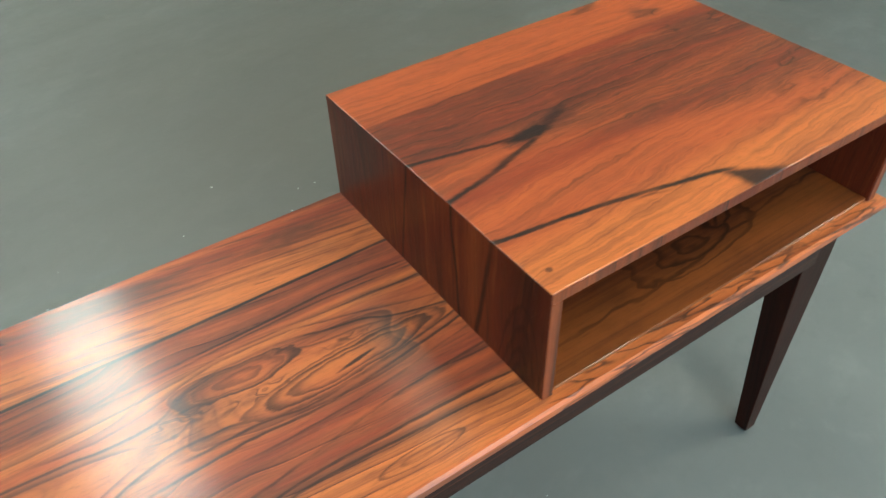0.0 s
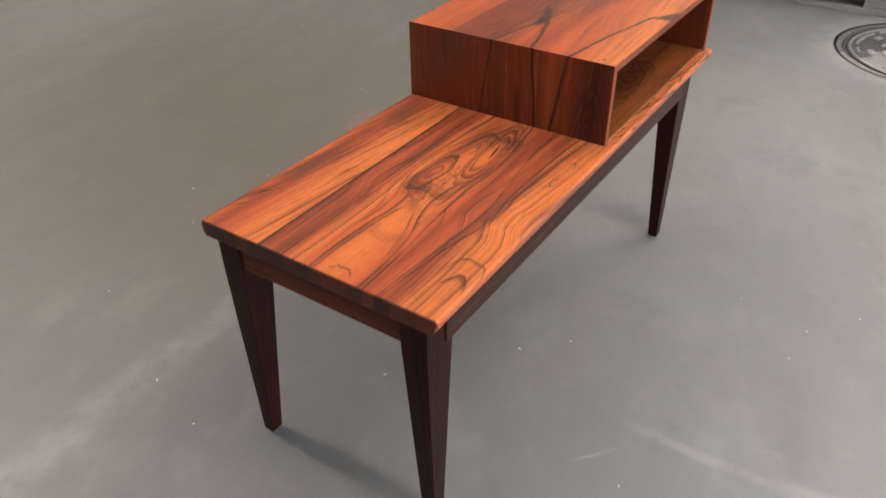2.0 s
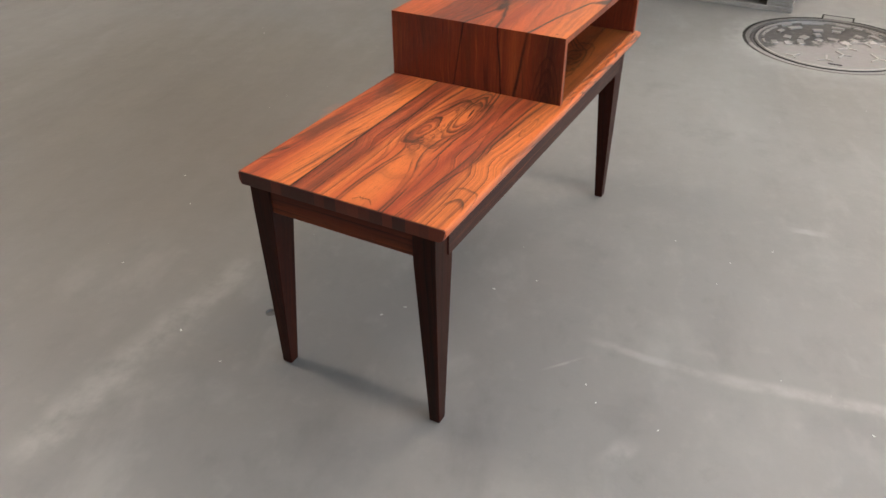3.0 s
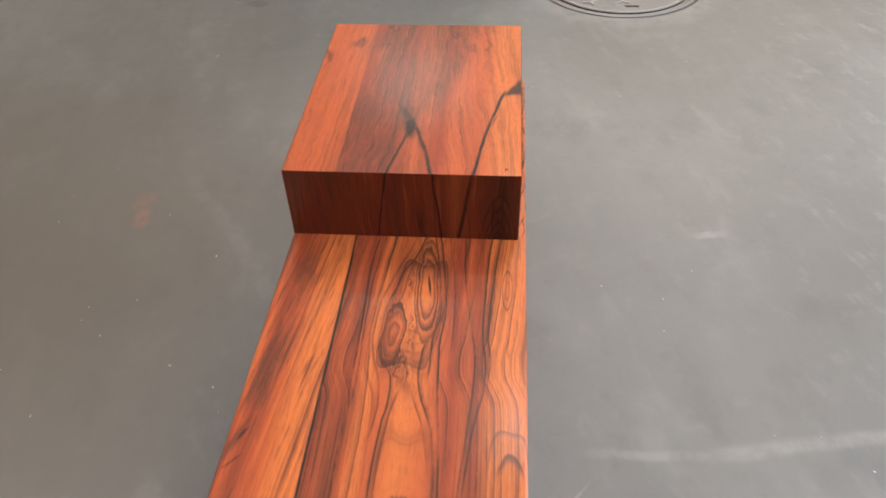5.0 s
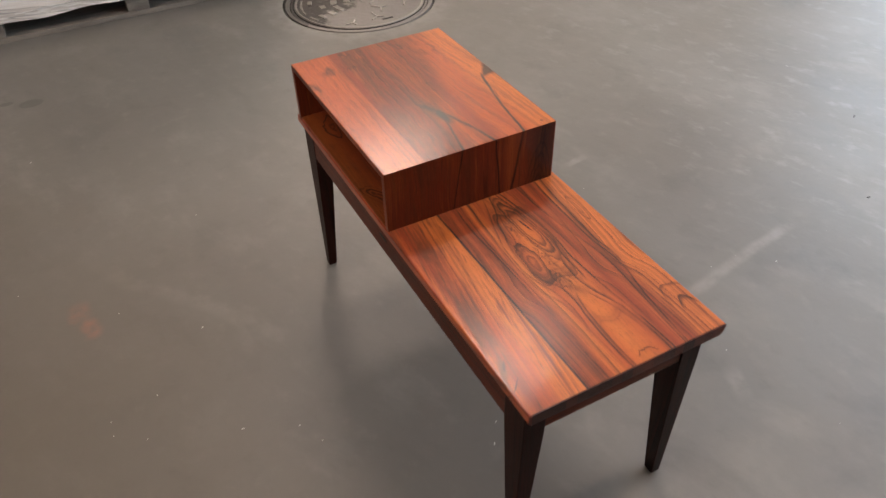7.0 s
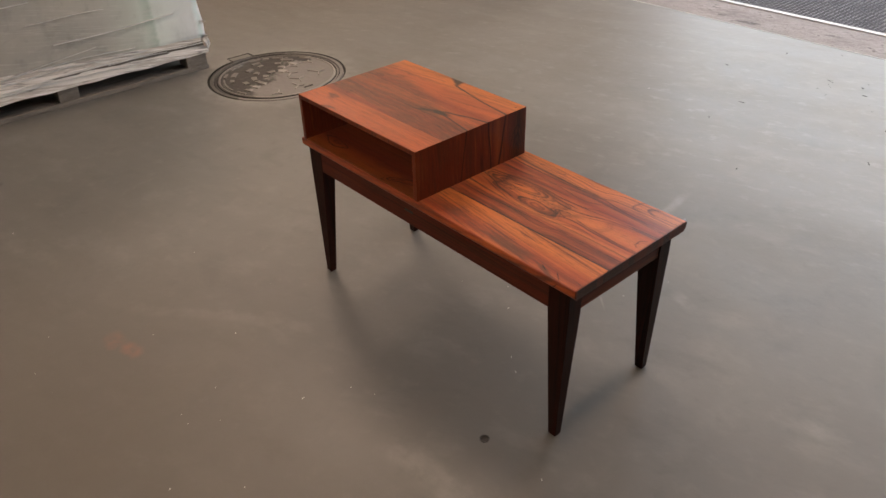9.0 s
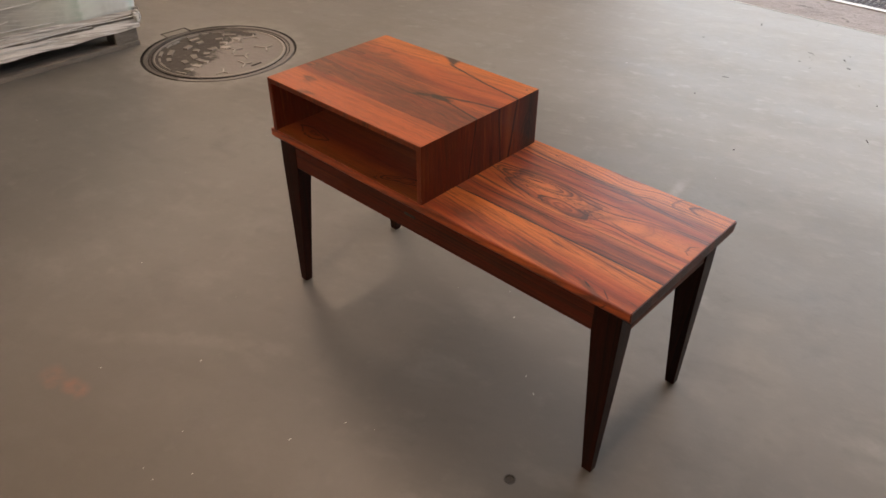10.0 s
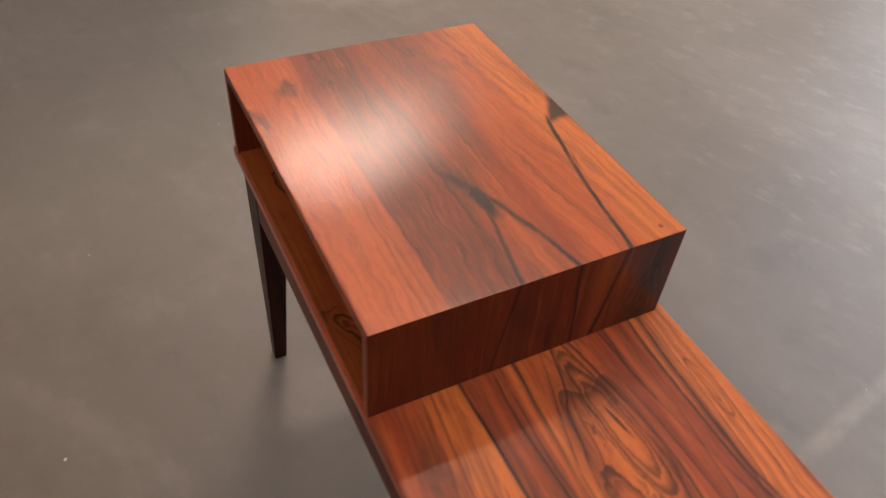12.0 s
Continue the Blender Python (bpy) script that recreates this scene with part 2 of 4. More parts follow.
# dark lines of the tabletop: the line (u, v), its strength, half its width, and the brown shade beside it (width, strength; minus: on the other side)
TOP_LINES = [
    ([(-0.01, 0.048), (0.10, 0.048), (0.20, 0.049), (0.30, 0.050), (0.37, 0.052), (0.43, 0.053), (0.52, 0.044)], 0.75, 0.0006, 0.012, 0.50),
    ([(0.15, 0.043), (0.23, 0.042), (0.30, 0.045), (0.37, 0.046), (0.43, 0.044), (0.52, 0.036)], 0.55, 0.0004, -0.008, 0.45),
    ([(-0.01, 0.026), (0.10, 0.024), (0.20, 0.026), (0.30, 0.034), (0.40, 0.028), (0.52, 0.016)], 0.45, 0.0003, 0.010, 0.40),
    ([(0.10, 0.012), (0.17, 0.006), (0.21, 0.012), (0.26, 0.026), (0.33, 0.028), (0.40, 0.014), (0.46, -0.004), (0.52, -0.020)], 0.50, 0.0003, 0.006, 0.40),
    ([(-0.01, -0.001), (0.06, 0.000), (0.13, -0.003), (0.17, -0.008), (0.20, -0.008), (0.235, 0.011), (0.26, 0.017), (0.30, 0.019), (0.35, 0.015), (0.39, 0.004), (0.42, -0.002), (0.45, -0.016), (0.52, -0.034)], 0.70, 0.0006, -0.008, 0.60),
    ([(-0.01, -0.008), (0.06, -0.007), (0.12, -0.010), (0.165, -0.016), (0.195, -0.026)], 0.40, 0.0004, 0.008, 0.65),
    ([(0.20, -0.020), (0.235, 0.002), (0.27, 0.010), (0.33, 0.008), (0.37, -0.006), (0.42, -0.012), (0.46, -0.026)], 0.45, 0.0004, -0.005, 0.35),
    ([(-0.01, -0.088), (0.03, -0.087), (0.09, -0.084), (0.18, -0.076), (0.23, -0.073), (0.28, -0.072), (0.33, -0.076), (0.37, -0.074), (0.45, -0.065), (0.52, -0.054)], 0.75, 0.0006, 0.006, 0.55),
    ([(0.20, -0.058), (0.23, -0.060), (0.27, -0.060), (0.30, -0.063), (0.33, -0.068), (0.38, -0.065), (0.44, -0.058), (0.52, -0.044)], 0.65, 0.0005, -0.005, 0.45),
    ([(-0.01, -0.080), (0.05, -0.080), (0.08, -0.078), (0.115, -0.073), (0.155, -0.060), (0.18, -0.051), (0.213, -0.045), (0.258, -0.048), (0.286, -0.058)], 0.70, 0.0007, -0.008, 0.70),
    ([(0.05, -0.072), (0.09, -0.067), (0.13, -0.058), (0.16, -0.047), (0.19, -0.036)], 0.40, 0.0004, -0.006, 0.50),
    ([(0.25, -0.088), (0.33, -0.090), (0.40, -0.086), (0.46, -0.078), (0.52, -0.070)], 0.40, 0.0003, -0.010, 0.45),
    ([(-0.01, -0.110), (0.06, -0.114), (0.145, -0.121), (0.19, -0.124), (0.24, -0.125), (0.30, -0.118), (0.40, -0.104), (0.52, -0.098)], 0.60, 0.0006, -0.010, 0.65),
    ([(-0.01, -0.114), (0.07, -0.121), (0.112, -0.125), (0.157, -0.132), (0.20, -0.140), (0.243, -0.140), (0.29, -0.135), (0.385, -0.137), (0.45, -0.139), (0.52, -0.146)], 0.75, 0.0006, 0.007, 0.55),
    ([(0.19, -0.143), (0.245, -0.147), (0.29, -0.143), (0.34, -0.144), (0.395, -0.148), (0.45, -0.152), (0.52, -0.162)], 0.65, 0.0005, 0.009, 0.55),
]


def top_figure(tree, u, v, r, curl, cloud):
    rag = noisy(tree, vec(tree, u * 55, v * 110, 4.0), 1.0, 3.0, 0.6)
    roam = noisy(tree, vec(tree, u * 26, v * 46, 12.0), 1.0, 2.0, 0.55)
    stray = noisy(tree, vec(tree, u * 24, v * 42, 22.0), 1.0, 2.0, 0.55)
    slow = noisy(tree, vec(tree, u * 6, v * 30, 33.0), 1.0, 2.0, 0.5)
    faint = (rag * 0.6 + slow * 1.2 + 0.5).smooth(0.22, 0.58)
    knotty = bump_at(u, v, 0.27, -0.020, 0.09, 0.045, 1.0)
    wob = curl * 0.0022 + rag * 0.0017 + stray * (knotty * 0.009 + 0.0010)
    d, dusk = u * 0.0, u * 0.0
    for points, deep, half, wide, shade in TOP_LINES:
        lo, hi = points[0][0], points[-1][0]
        off = v - along(u, points) + wob
        there = u.smooth(lo - 0.002, lo + 0.030) * u.smooth(hi + 0.002, hi - 0.030) if lo > 0 or hi < 0.5 else 1.0
        if lo <= 0 and hi < 0.5:
            there = u.smooth(hi + 0.002, hi - 0.030)
        elif lo > 0 and hi > 0.5:
            there = u.smooth(lo - 0.002, lo + 0.030)
        d = d.max(off.abs().smooth(half, half + 0.0018, 1.0, 0.0) * (faint * 0.65 + 0.35) * deep * there)
        side = off * (1.0 if wide > 0 else -1.0) + slow * 0.004
        dusk = dusk.max(side.smooth(-0.0015, 0.0) * side.smooth(abs(wide), abs(wide) * 0.15) * (slow + rag * 0.4 + 0.5).smooth(0.18, 0.62) * shade * there)
    # two knots and the restless wood between them
    uu, vv = u + roam * 0.030 + curl * 0.018 + rag * 0.016, v + stray * 0.010 + curl * 0.005 + rag * 0.0045
    two = oval(uu, vv, 0.290, -0.001, 0.062, 0.0165)
    one = oval(uu, vv - (uu - 0.385) * 0.05, 0.385, -0.044, 0.092, 0.0165)
    for knot, rings in ((two, ((1.0, 0.16, 0.75), (0.78, 0.10, 0.45), (0.40, 0.16, 0.40))), (one, ((1.0, 0.14, 0.70), (0.70, 0.12, 0.60), (1.24, 0.10, 0.50)))):
        for at, width, deep in rings:
            d = d.max(contour(knot, at, width, (faint * 0.5 + 0.5) * deep))
            dusk = dusk.max((knot - at).smooth(-0.34, -0.02) * (knot - at).smooth(0.03, 0.0) * deep * 0.7)
    slit = oval(u + curl * 0.012, v - (u - 0.394) * 0.14 + curl * 0.002, 0.394, -0.046, 0.026, 0.0026)
    d = d.max((slit + rag * 0.6).smooth(1.1, 0.5) * 0.92)
    marble = noisy(tree, vec(tree, u * 24 + roam * 1.4, v * 56 + stray * 1.4, 8.0), 1.0, 1.0, 0.5) * 5.0
    between = bump_at(u, v, 0.225, -0.020, 0.036, 0.022, 1.0).max(bump_at(u, v, 0.300, -0.030, 0.055, 0.010, 0.9)).max(bump_at(u, v, 0.40, -0.016, 0.05, 0.008, 0.7)).smooth(0.20, 0.75)
    d = d.max(contour(marble, 0.0, 0.22, between * 0.65)).max(contour(marble, 0.8, 0.20, between * 0.5)).max(contour(marble, -0.8, 0.20, between * 0.5))
    dusk = dusk.max(between * (marble * 0.3 + rag + 0.5).smooth(0.25, 0.80) * 0.65)
    # a small barb at the end and thin loops in the outer board
    tooth = noisy(tree, vec(tree, 3.0, v * 110, 41.0), 1.0, 1.0) * 0.024
    barb = u - 0.026 + (v + 0.042).abs() * 0.5 + tooth + curl * 0.006
    d = d.max(barb.abs().smooth(0.0010, 0.0028, 1.0, 0.0) * (v + 0.042).abs().smooth(0.022, 0.015) * 0.58)
    loop = oval(u + curl * 0.010, v + curl * 0.003, 0.388, -0.170, 0.044, 0.0080)
    d = d.max(contour(loop, 1.0, 0.12, 0.55)).max(contour(loop, 0.5, 0.16, faint * 0.3))
    big = ((u + curl * 0.014 + rag * 0.004).max(0.0) / 0.126).pow(4.0) + ((v + 0.176 + curl * 0.004).abs() / 0.028).pow(4.0)
    d = d.max(contour(big, 1.0, 0.16, u.smooth(0.05, 0.085) * 0.55))
    bow = ((u + curl * 0.016 + rag * 0.006) / 0.092).pow(2.0) + ((v + 0.178 + curl * 0.004) / 0.024).pow(2.0)
    d = d.max(contour(bow, 1.0, 0.20, u.smooth(0.05, 0.08) * 0.6))
    dusk = dusk.max(bow.smooth(0.65, 0.98) * bow.smooth(1.04, 1.0) * u.smooth(0.06, 0.08) * 0.55)
    # bold marks on the lip before the box
    lip = v.smooth(-0.180, -0.187) * u.smooth(0.50, 0.52)
    mark = noisy(tree, vec(tree, u * 11, v * 52 + u * 5, 6.0), 1.0, 2.0, 0.5)
    d = d.max(contour(mark * 5.0, 0.0, 0.20, lip * (faint * 0.6 + 0.2))).max(contour(mark * 5.0, 0.9, 0.18, lip * faint * 0.8))
    # brown shades and torn strokes in the back board, askew to its edges
    rear = v.smooth(0.0895, 0.0915)
    lean = v + (u - 0.25) * 0.14
    smoke = noisy(tree, vec(tree, u * 5.5, lean * 34, 15.0), 1.0, 3.0, 0.6)
    patch = bump_at(u + rag * 0.03, v + curl * 0.014, 0.42, 0.160, 0.12, 0.026, 0.8).max(bump_at(u, v + (u - 0.20) * 0.10 + curl * 0.012, 0.215, 0.176, 0.095, 0.017, 1.0)).max(bump_at(u, v + (u - 0.10) * 0.30 + curl * 0.01, 0.095, 0.186, 0.045, 0.008, 1.0))
    torn = noisy(tree, vec(tree, u * 15, lean * 190, 17.0), 1.0, 2.0, 0.5)
    dusk = dusk.max(rear * torn.smooth(0.08, 0.24) * (slow * 1.4 + 0.55).smooth(0.20, 0.6) * 0.70)
    reed = noisy(tree, vec(tree, u * 7, lean * 75, 19.0), 1.0, 3.0, 0.6)
    dusk = dusk.max(rear * (reed * 1.3 + torn * 0.5 + smoke * 0.6 + patch * 0.30).smooth(0.02, 0.42) * 0.88)
    dusk = dusk.max(rear * (patch + rag * 0.5 + torn * 0.7).smooth(0.30, 0.95) * 0.80)
    nick = oval(u + curl * 0.02, v - (u - 0.062) * -0.9 + curl * 0.01, 0.062, 0.184, 0.016, 0.0025).smooth(1.0, 0.4).max(oval(u + curl * 0.02, v - (u - 0.105) * -0.5, 0.105, 0.180, 0.014, 0.0035).smooth(1.0, 0.4))
    d = d.max(nick * 0.75)
    dull = v.smooth(0.048, 0.051) * v.smooth(0.089, 0.086) * (slow * 1.5 + rag * 0.5 + 0.5).smooth(0.0, 1.0) * 0.50
    plain_heart = u.smooth(0.175, 0.13) * (v + 0.040).abs().smooth(0.040, 0.026)
    return dusk.max(dull).min(1.0), d.min(1.0), (1.0 - plain_heart * 0.6) * (1.0 - rear * 0.45) * (1.0 - lip * 0.8)


def top_veins(tree, u, v, sway, curl, fleck):
    some = (curl + 0.5).smooth(0.25, 0.6)
    return band(v + curl * 0.003, 0.089, 0.0011, 0.0022) * (some * 0.2 + 0.78)


def box_field(tree, u, v, curl):
    """Plain rings that part round the forked vein and run askew near the front."""
    lean = v.smooth(-0.02, -0.12) * (u - 0.75) * -0.10 + v.smooth(0.115, 0.10) * v.smooth(-0.03, 0.03) * (u - 0.75) * 0.05
    return v + lean + bump_at(u, v, 0.64, 0.03, 0.12, 0.04, 0.012) - bump_at(u, v, 0.66, -0.03, 0.12, 0.04, 0.010)


def box_figure(tree, u, v, r, curl, cloud):
    """Dull brown smears, and short wavy strokes of dark grain."""
    rag = noisy(tree, vec(tree, u * 26, v * 60, 4.0), 1.0, 4.0, 0.6)
    pool = noisy(tree, vec(tree, u * 7 + 3.0, v * 20 - u * 4, 1.0), 1.0, 3.0, 0.6)
    comb = noisy(tree, vec(tree, u * 5, r * 75, 14.0), 1.0, 4.0, 0.6)
    bound = along(u, [(0.49, 0.118), (0.51, 0.117), (0.63, 0.116), (0.755, 0.106), (0.90, 0.086), (1.03, 0.070)])
    front = along(u, [(0.49, 0.030), (0.60, 0.005), (0.75, -0.040), (0.90, -0.085), (1.03, -0.115)])
    off = v - bound + curl * 0.010 + pool * 0.006
    zone = off.smooth(0.004, -0.010) * (v - front + rag * 0.05 + pool * 0.10).smooth(-0.045, 0.030)
    comb2 = noisy(tree, vec(tree, u * 20, (r + curl * 0.004) * 380, 24.0), 1.0, 3.0, 0.6)
    dusk = zone * ((comb * 1.2 + pool * 0.5 + comb2 * 0.7 + 0.5).smooth(0.10, 0.85) * 0.72 + 0.12)
    dusk = dusk.max((pool * 0.6 + comb * 1.2 + rag * 0.3).smooth(0.02, 0.44) * (zone * 0.34 + 0.40))
    far = bump_at(u + curl * 0.10, v + curl * 0.06, 0.955, 0.075, 0.07, 0.035, 1.0).max(bump_at(u + curl * 0.12, v + curl * 0.06, 0.935, 0.138, 0.035, 0.018, 1.0)).max(bump_at(u + curl * 0.12, v + curl * 0.05, 0.875, 0.194, 0.05, 0.009, 0.9)).max(bump_at(u + curl * 0.12, v + curl * 0.05, 0.985, -0.055, 0.025, 0.018, 0.9))
    dusk = dusk.max((far + rag * 0.9).smooth(0.20, 1.0) * 0.80)
    halo = bump_at(u + curl * 0.10, v + curl * 0.04, 0.670, 0.012, 0.07, 0.022, 1.0)
    dusk = dusk.max((halo + rag * 0.5).smooth(0.25, 0.9) * 0.85)
    # fine wavy strokes, bolder in the brown part
    wave = noisy(tree, vec(tree, u * 26, v * 40, 9.0), 1.0, 2.0, 0.5)
    slim = noisy(tree, vec(tree, u * 11, (r + wave * 0.008) * 210, 2.0), 1.0, 2.0, 0.5)
    where = (pool + rag * 0.3 + 0.5).smooth(0.26, 0.58)
    dark = slim.smooth(0.06, 0.20) * where * (zone * 0.30 + 0.08)
    dark = dark.max(comb2.smooth(0.05, 0.24) * zone * 0.34)
    # a few curled marks near the far corner
    knot = noisy(tree, vec(tree, u * 16, v * 34, 19.0), 1.0, 2.0, 0.5) * 4.0
    dark = dark.max(contour(knot, 0.35, 0.16, (far + bump_at(u, v, 0.93, -0.11, 0.06, 0.05, 0.7)).smooth(0.3, 0.8) * 0.55))
    return dusk.min(1.0), dark.min(1.0), zone * 0.60 + 0.40


def box_veins(tree, u, v, sway, curl, fleck):
    wob = sway * 0.006 + curl * 0.009
    some = (curl + 0.5).smooth(0.2, 0.6)
    left = along(u, [(0.49, 0.031), (0.511, 0.028), (0.559, 0.018), (0.602, 0.009), (0.66, 0.004)])
    right = along(u, [(0.49, -0.046), (0.513, -0.040), (0.561, -0.031), (0.60, -0.018), (0.635, -0.008), (0.66, 0.0)])
    ends = u.smooth(0.65, 0.63)
    rag = noisy(tree, vec(tree, u * 30, v * 60, 2.0), 1.0, 3.0, 0.6)
    torn = noisy(tree, vec(tree, u * 70, v * 260, 5.0), 1.0, 2.0, 0.6)
    a = band(v - left + wob * 0.5 + torn * 0.003, 0.0, 0.0006, 0.0038) * ends * (some * 0.25 + 0.7)
    b = band(v - right + wob * 0.6 + rag * 0.004 + torn * 0.004, 0.0, 0.0010, 0.0050) * ends * (some * 0.3 + 0.65)
    tip = (bump_at(u + curl * 0.05, v + (u - 0.635) * -0.15 + curl * 0.015, 0.634, 0.001, 0.046, 0.0140, 1.0) + rag * 1.5).smooth(0.40, 0.95) * u.smooth(0.575, 0.605) * 0.93
    tip2 = (bump_at(u, v + (u - 0.68) * -0.45, 0.675, 0.016, 0.040, 0.010, 1.0) + rag * 1.0).smooth(0.35, 1.0) * 0.7
    far = along(u, [(0.49, -0.107), (0.519, -0.112), (0.601, -0.123), (0.692, -0.142), (0.742, -0.153), (0.80, -0.18)])
    c = band(v - far + wob * 0.5 + rag * 0.003 + torn * 0.003, 0.0, 0.0010, 0.0036) * u.smooth(0.765, 0.745) * (some * 0.3 + 0.7)
    c2 = band(v - far + wob * 0.9, -0.006, 0.0002, 0.0030) * u.smooth(0.74, 0.70) * (1.0 - some) * 0.6
    # a black wedge that runs out at the front edge
    wedge = (v + 0.150 + (u - 0.742) * 0.58 + rag * 0.014).smooth(0.003, -0.008) * (u + (v + 0.15) * 0.15 + rag * 0.012).smooth(0.734, 0.748) * (u + rag * 0.03).smooth(0.830, 0.790)
    dot = bump_at(u, v + curl * 0.01, 0.522, -0.163, 0.004, 0.003, 1.0).smooth(0.3, 0.7) * 0.7
    return a.max(b).max(tip).max(tip2).max(c).max(c2).max(wedge * 0.92).max(dot)


def end_figure(tree, u, v, r, curl, cloud):
    """An upright flame near the front corner and dusky bands."""
    flame = oval(u + curl * 0.03, v + curl * 0.006, 0.44, -0.152, 0.085, 0.024)
    d = None
    for at, width in ((0.35, 0.10), (0.65, 0.09), (0.95, 0.08), (1.25, 0.06)):
        ring = (flame + curl * 0.15 - at).abs().smooth(width * 0.3, width, 1.0, 0.0) * 0.34
        d = ring if d is None else d.max(ring)
    pool = noisy(tree, vec(tree, u * 4, v * 26, 1.0), 1.0, 2.0, 0.5)
    return pool.smooth(0.02, 0.26) * 0.5, d, 1.0


def shelf_figure(tree, u, v, r, curl, cloud):
    """Calm amber wood with a few rings, a bundle of wavy lines and curled marks near the back."""
    roam = noisy(tree, vec(tree, u * 16, v * 30, 3.0), 1.0, 2.0, 0.5)
    some = (cloud + 0.5).smooth(0.30, 0.58)
    uu, vv = u + roam * 0.075 + curl * 0.030, v + roam * 0.026 + curl * 0.010
    eye = oval(uu, vv, 0.775, -0.118, 0.058, 0.020)
    d = contour(eye, 1.0, 0.14, some * 0.75).max(contour(eye, 0.55, 0.18, 0.6)).max(contour(eye, 1.7, 0.14, some * 0.6))
    fan = vv - (u - 0.86) * 0.55
    for at, deep in ((-0.100, 0.7), (-0.088, 0.85), (-0.079, 0.6), (-0.064, 0.5)):
        d = d.max((fan - at).abs().smooth(0.0008, 0.0034, 1.0, 0.0) * u.smooth(0.80, 0.84) * u.smooth(0.965, 0.93) * deep)
    for line, deep in (([(0.50, -0.150), (0.62, -0.146), (0.74, -0.142), (0.86, -0.128), (1.02, -0.120)], 0.7), ([(0.50, -0.092), (0.62, -0.094), (0.70, -0.088), (0.80, -0.066), (1.02, -0.030)], 0.55), ([(0.50, -0.066), (0.70, -0.058), (0.86, -0.030), (1.02, -0.010)], 0.5)):
        d = d.max((vv - along(u, line)).abs().smooth(0.0006, 0.0030, 1.0, 0.0) * (some * 0.6 + 0.2) * deep)
    ring = oval(uu, vv, 0.925, 0.150, 0.050, 0.017, -0.10)
    d = d.max(contour(ring, 1.0, 0.14, 0.8)).max(contour(ring, 0.35, 0.22, some * 0.5))
    hook = oval(uu, vv - (u - 0.6) * 0.35, 0.600, 0.158, 0.042, 0.014)
    d = d.max(contour(hook, 1.0, 0.16, 0.85)).max(contour(hook, 0.60, 0.2, 0.6)).max(contour(hook, 1.5, 0.12, some * 0.5))
    dusk = eye.smooth(1.9, 1.0) * 0.25
    return dusk.max(cloud.smooth(0.0, 0.3) * 0.5).min(1.0), d.min(1.0), 0.35


def end_veins(tree, u, v, sway, curl, fleck):
    wob = sway * 0.008 + curl * 0.008
    some = (curl + 0.5).smooth(0.2, 0.6)
    a = band(v - (0.592 - u) * 0.16 + wob, 0.029, 0.0002, 0.0026) * (some * 0.4 + 0.4)
    b = band(v + (0.592 - u) * 0.09 + wob, -0.045, 0.0004, 0.0028) * (some * 0.3 + 0.5)
    c = band(v - (0.592 - u) * 0.19 + wob, -0.111, 0.0006, 0.0045) * (some * 0.3 + 0.5)
    return a.max(b).max(c)


wood_top = rosewood(
    "rosewood_tabletop", 0, 1,
    [(-0.23, RED), (-0.207, WARM), (-0.190, PALE), (-0.17, PALE), (-0.150, PALE), (-0.130, RED), (-0.112, WARM), (-0.095, RED), (-0.075, WARM), (-0.03, PALE), (0.005, WARM), (0.025, PALE), (0.040, WARM), (0.054, RED), (0.070, WARM), (0.086, RED), (0.090, PALE), (0.125, PALE), (0.150, WARM), (0.178, RED), (0.192, WARM), (0.1985, RED), (0.21, RED)],
    w0=0.456, figure=top_figure, veins=top_veins, field=top_field, rings=95.0, seed=2.0, wavy=0.0060, line=0.74, brown=0.66, pale=0.60, gloss=0.130, dash=0.44, coat=0.46, shine=0.30)
wood_box = rosewood(
    "rosewood_box_top", 0, 1,
    [(-0.20, PALE), (-0.15, PALE), (-0.115, WARM), (-0.075, WARM), (-0.05, RED), (-0.01, WARM), (0.03, RED), (0.085, RED), (0.109, RED), (0.113, WARM), (0.15, WARM), (0.21, WARM)],
    w0=0.592, figure=box_figure, veins=box_veins, field=box_field, rings=80.0, seed=7.0, line=0.60, brown=0.68, pale=0.50, wavy=0.030, ripple=0.016, dash=0.58, gloss=0.095, coat=0.44, shine=0.32)
# upright ends: tone puts the shade of the side faces into the colour
wood_end_shaded = rosewood(
    "rosewood_box_end_shaded", 2, 1,
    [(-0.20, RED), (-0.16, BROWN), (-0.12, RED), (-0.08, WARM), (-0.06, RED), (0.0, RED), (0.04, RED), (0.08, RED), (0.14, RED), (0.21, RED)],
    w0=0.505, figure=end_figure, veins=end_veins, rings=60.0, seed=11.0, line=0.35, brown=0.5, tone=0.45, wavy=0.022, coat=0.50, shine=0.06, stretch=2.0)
# shelf: the dimness inside the box is put into the colour by tone
wood_shelf_shaded = rosewood(
    "rosewood_shelf_shaded", 0, 1,
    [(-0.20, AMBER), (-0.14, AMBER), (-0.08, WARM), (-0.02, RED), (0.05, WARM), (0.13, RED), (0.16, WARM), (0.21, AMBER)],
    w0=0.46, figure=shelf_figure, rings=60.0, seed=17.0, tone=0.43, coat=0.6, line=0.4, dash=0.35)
# below the top, tone holds painted shade, and on the legs dark stain too
wood_apron_shaded = rosewood("rosewood_apron_shaded", 0, 2, [(0.36, BROWN), (0.39, RED), (0.42, BROWN), (0.46, RED)], rings=90.0, seed=23.0, tone=0.33, gloss=0.24, shine=0.10, coat=0.34)
wood_cross_shaded = rosewood("rosewood_cross_apron_shaded", 1, 2, [(0.36, RED), (0.39, WARM), (0.42, RED), (0.46, BROWN)], rings=90.0, seed=29.0, tone=0.28, gloss=0.18, shine=0.06, coat=0.3)
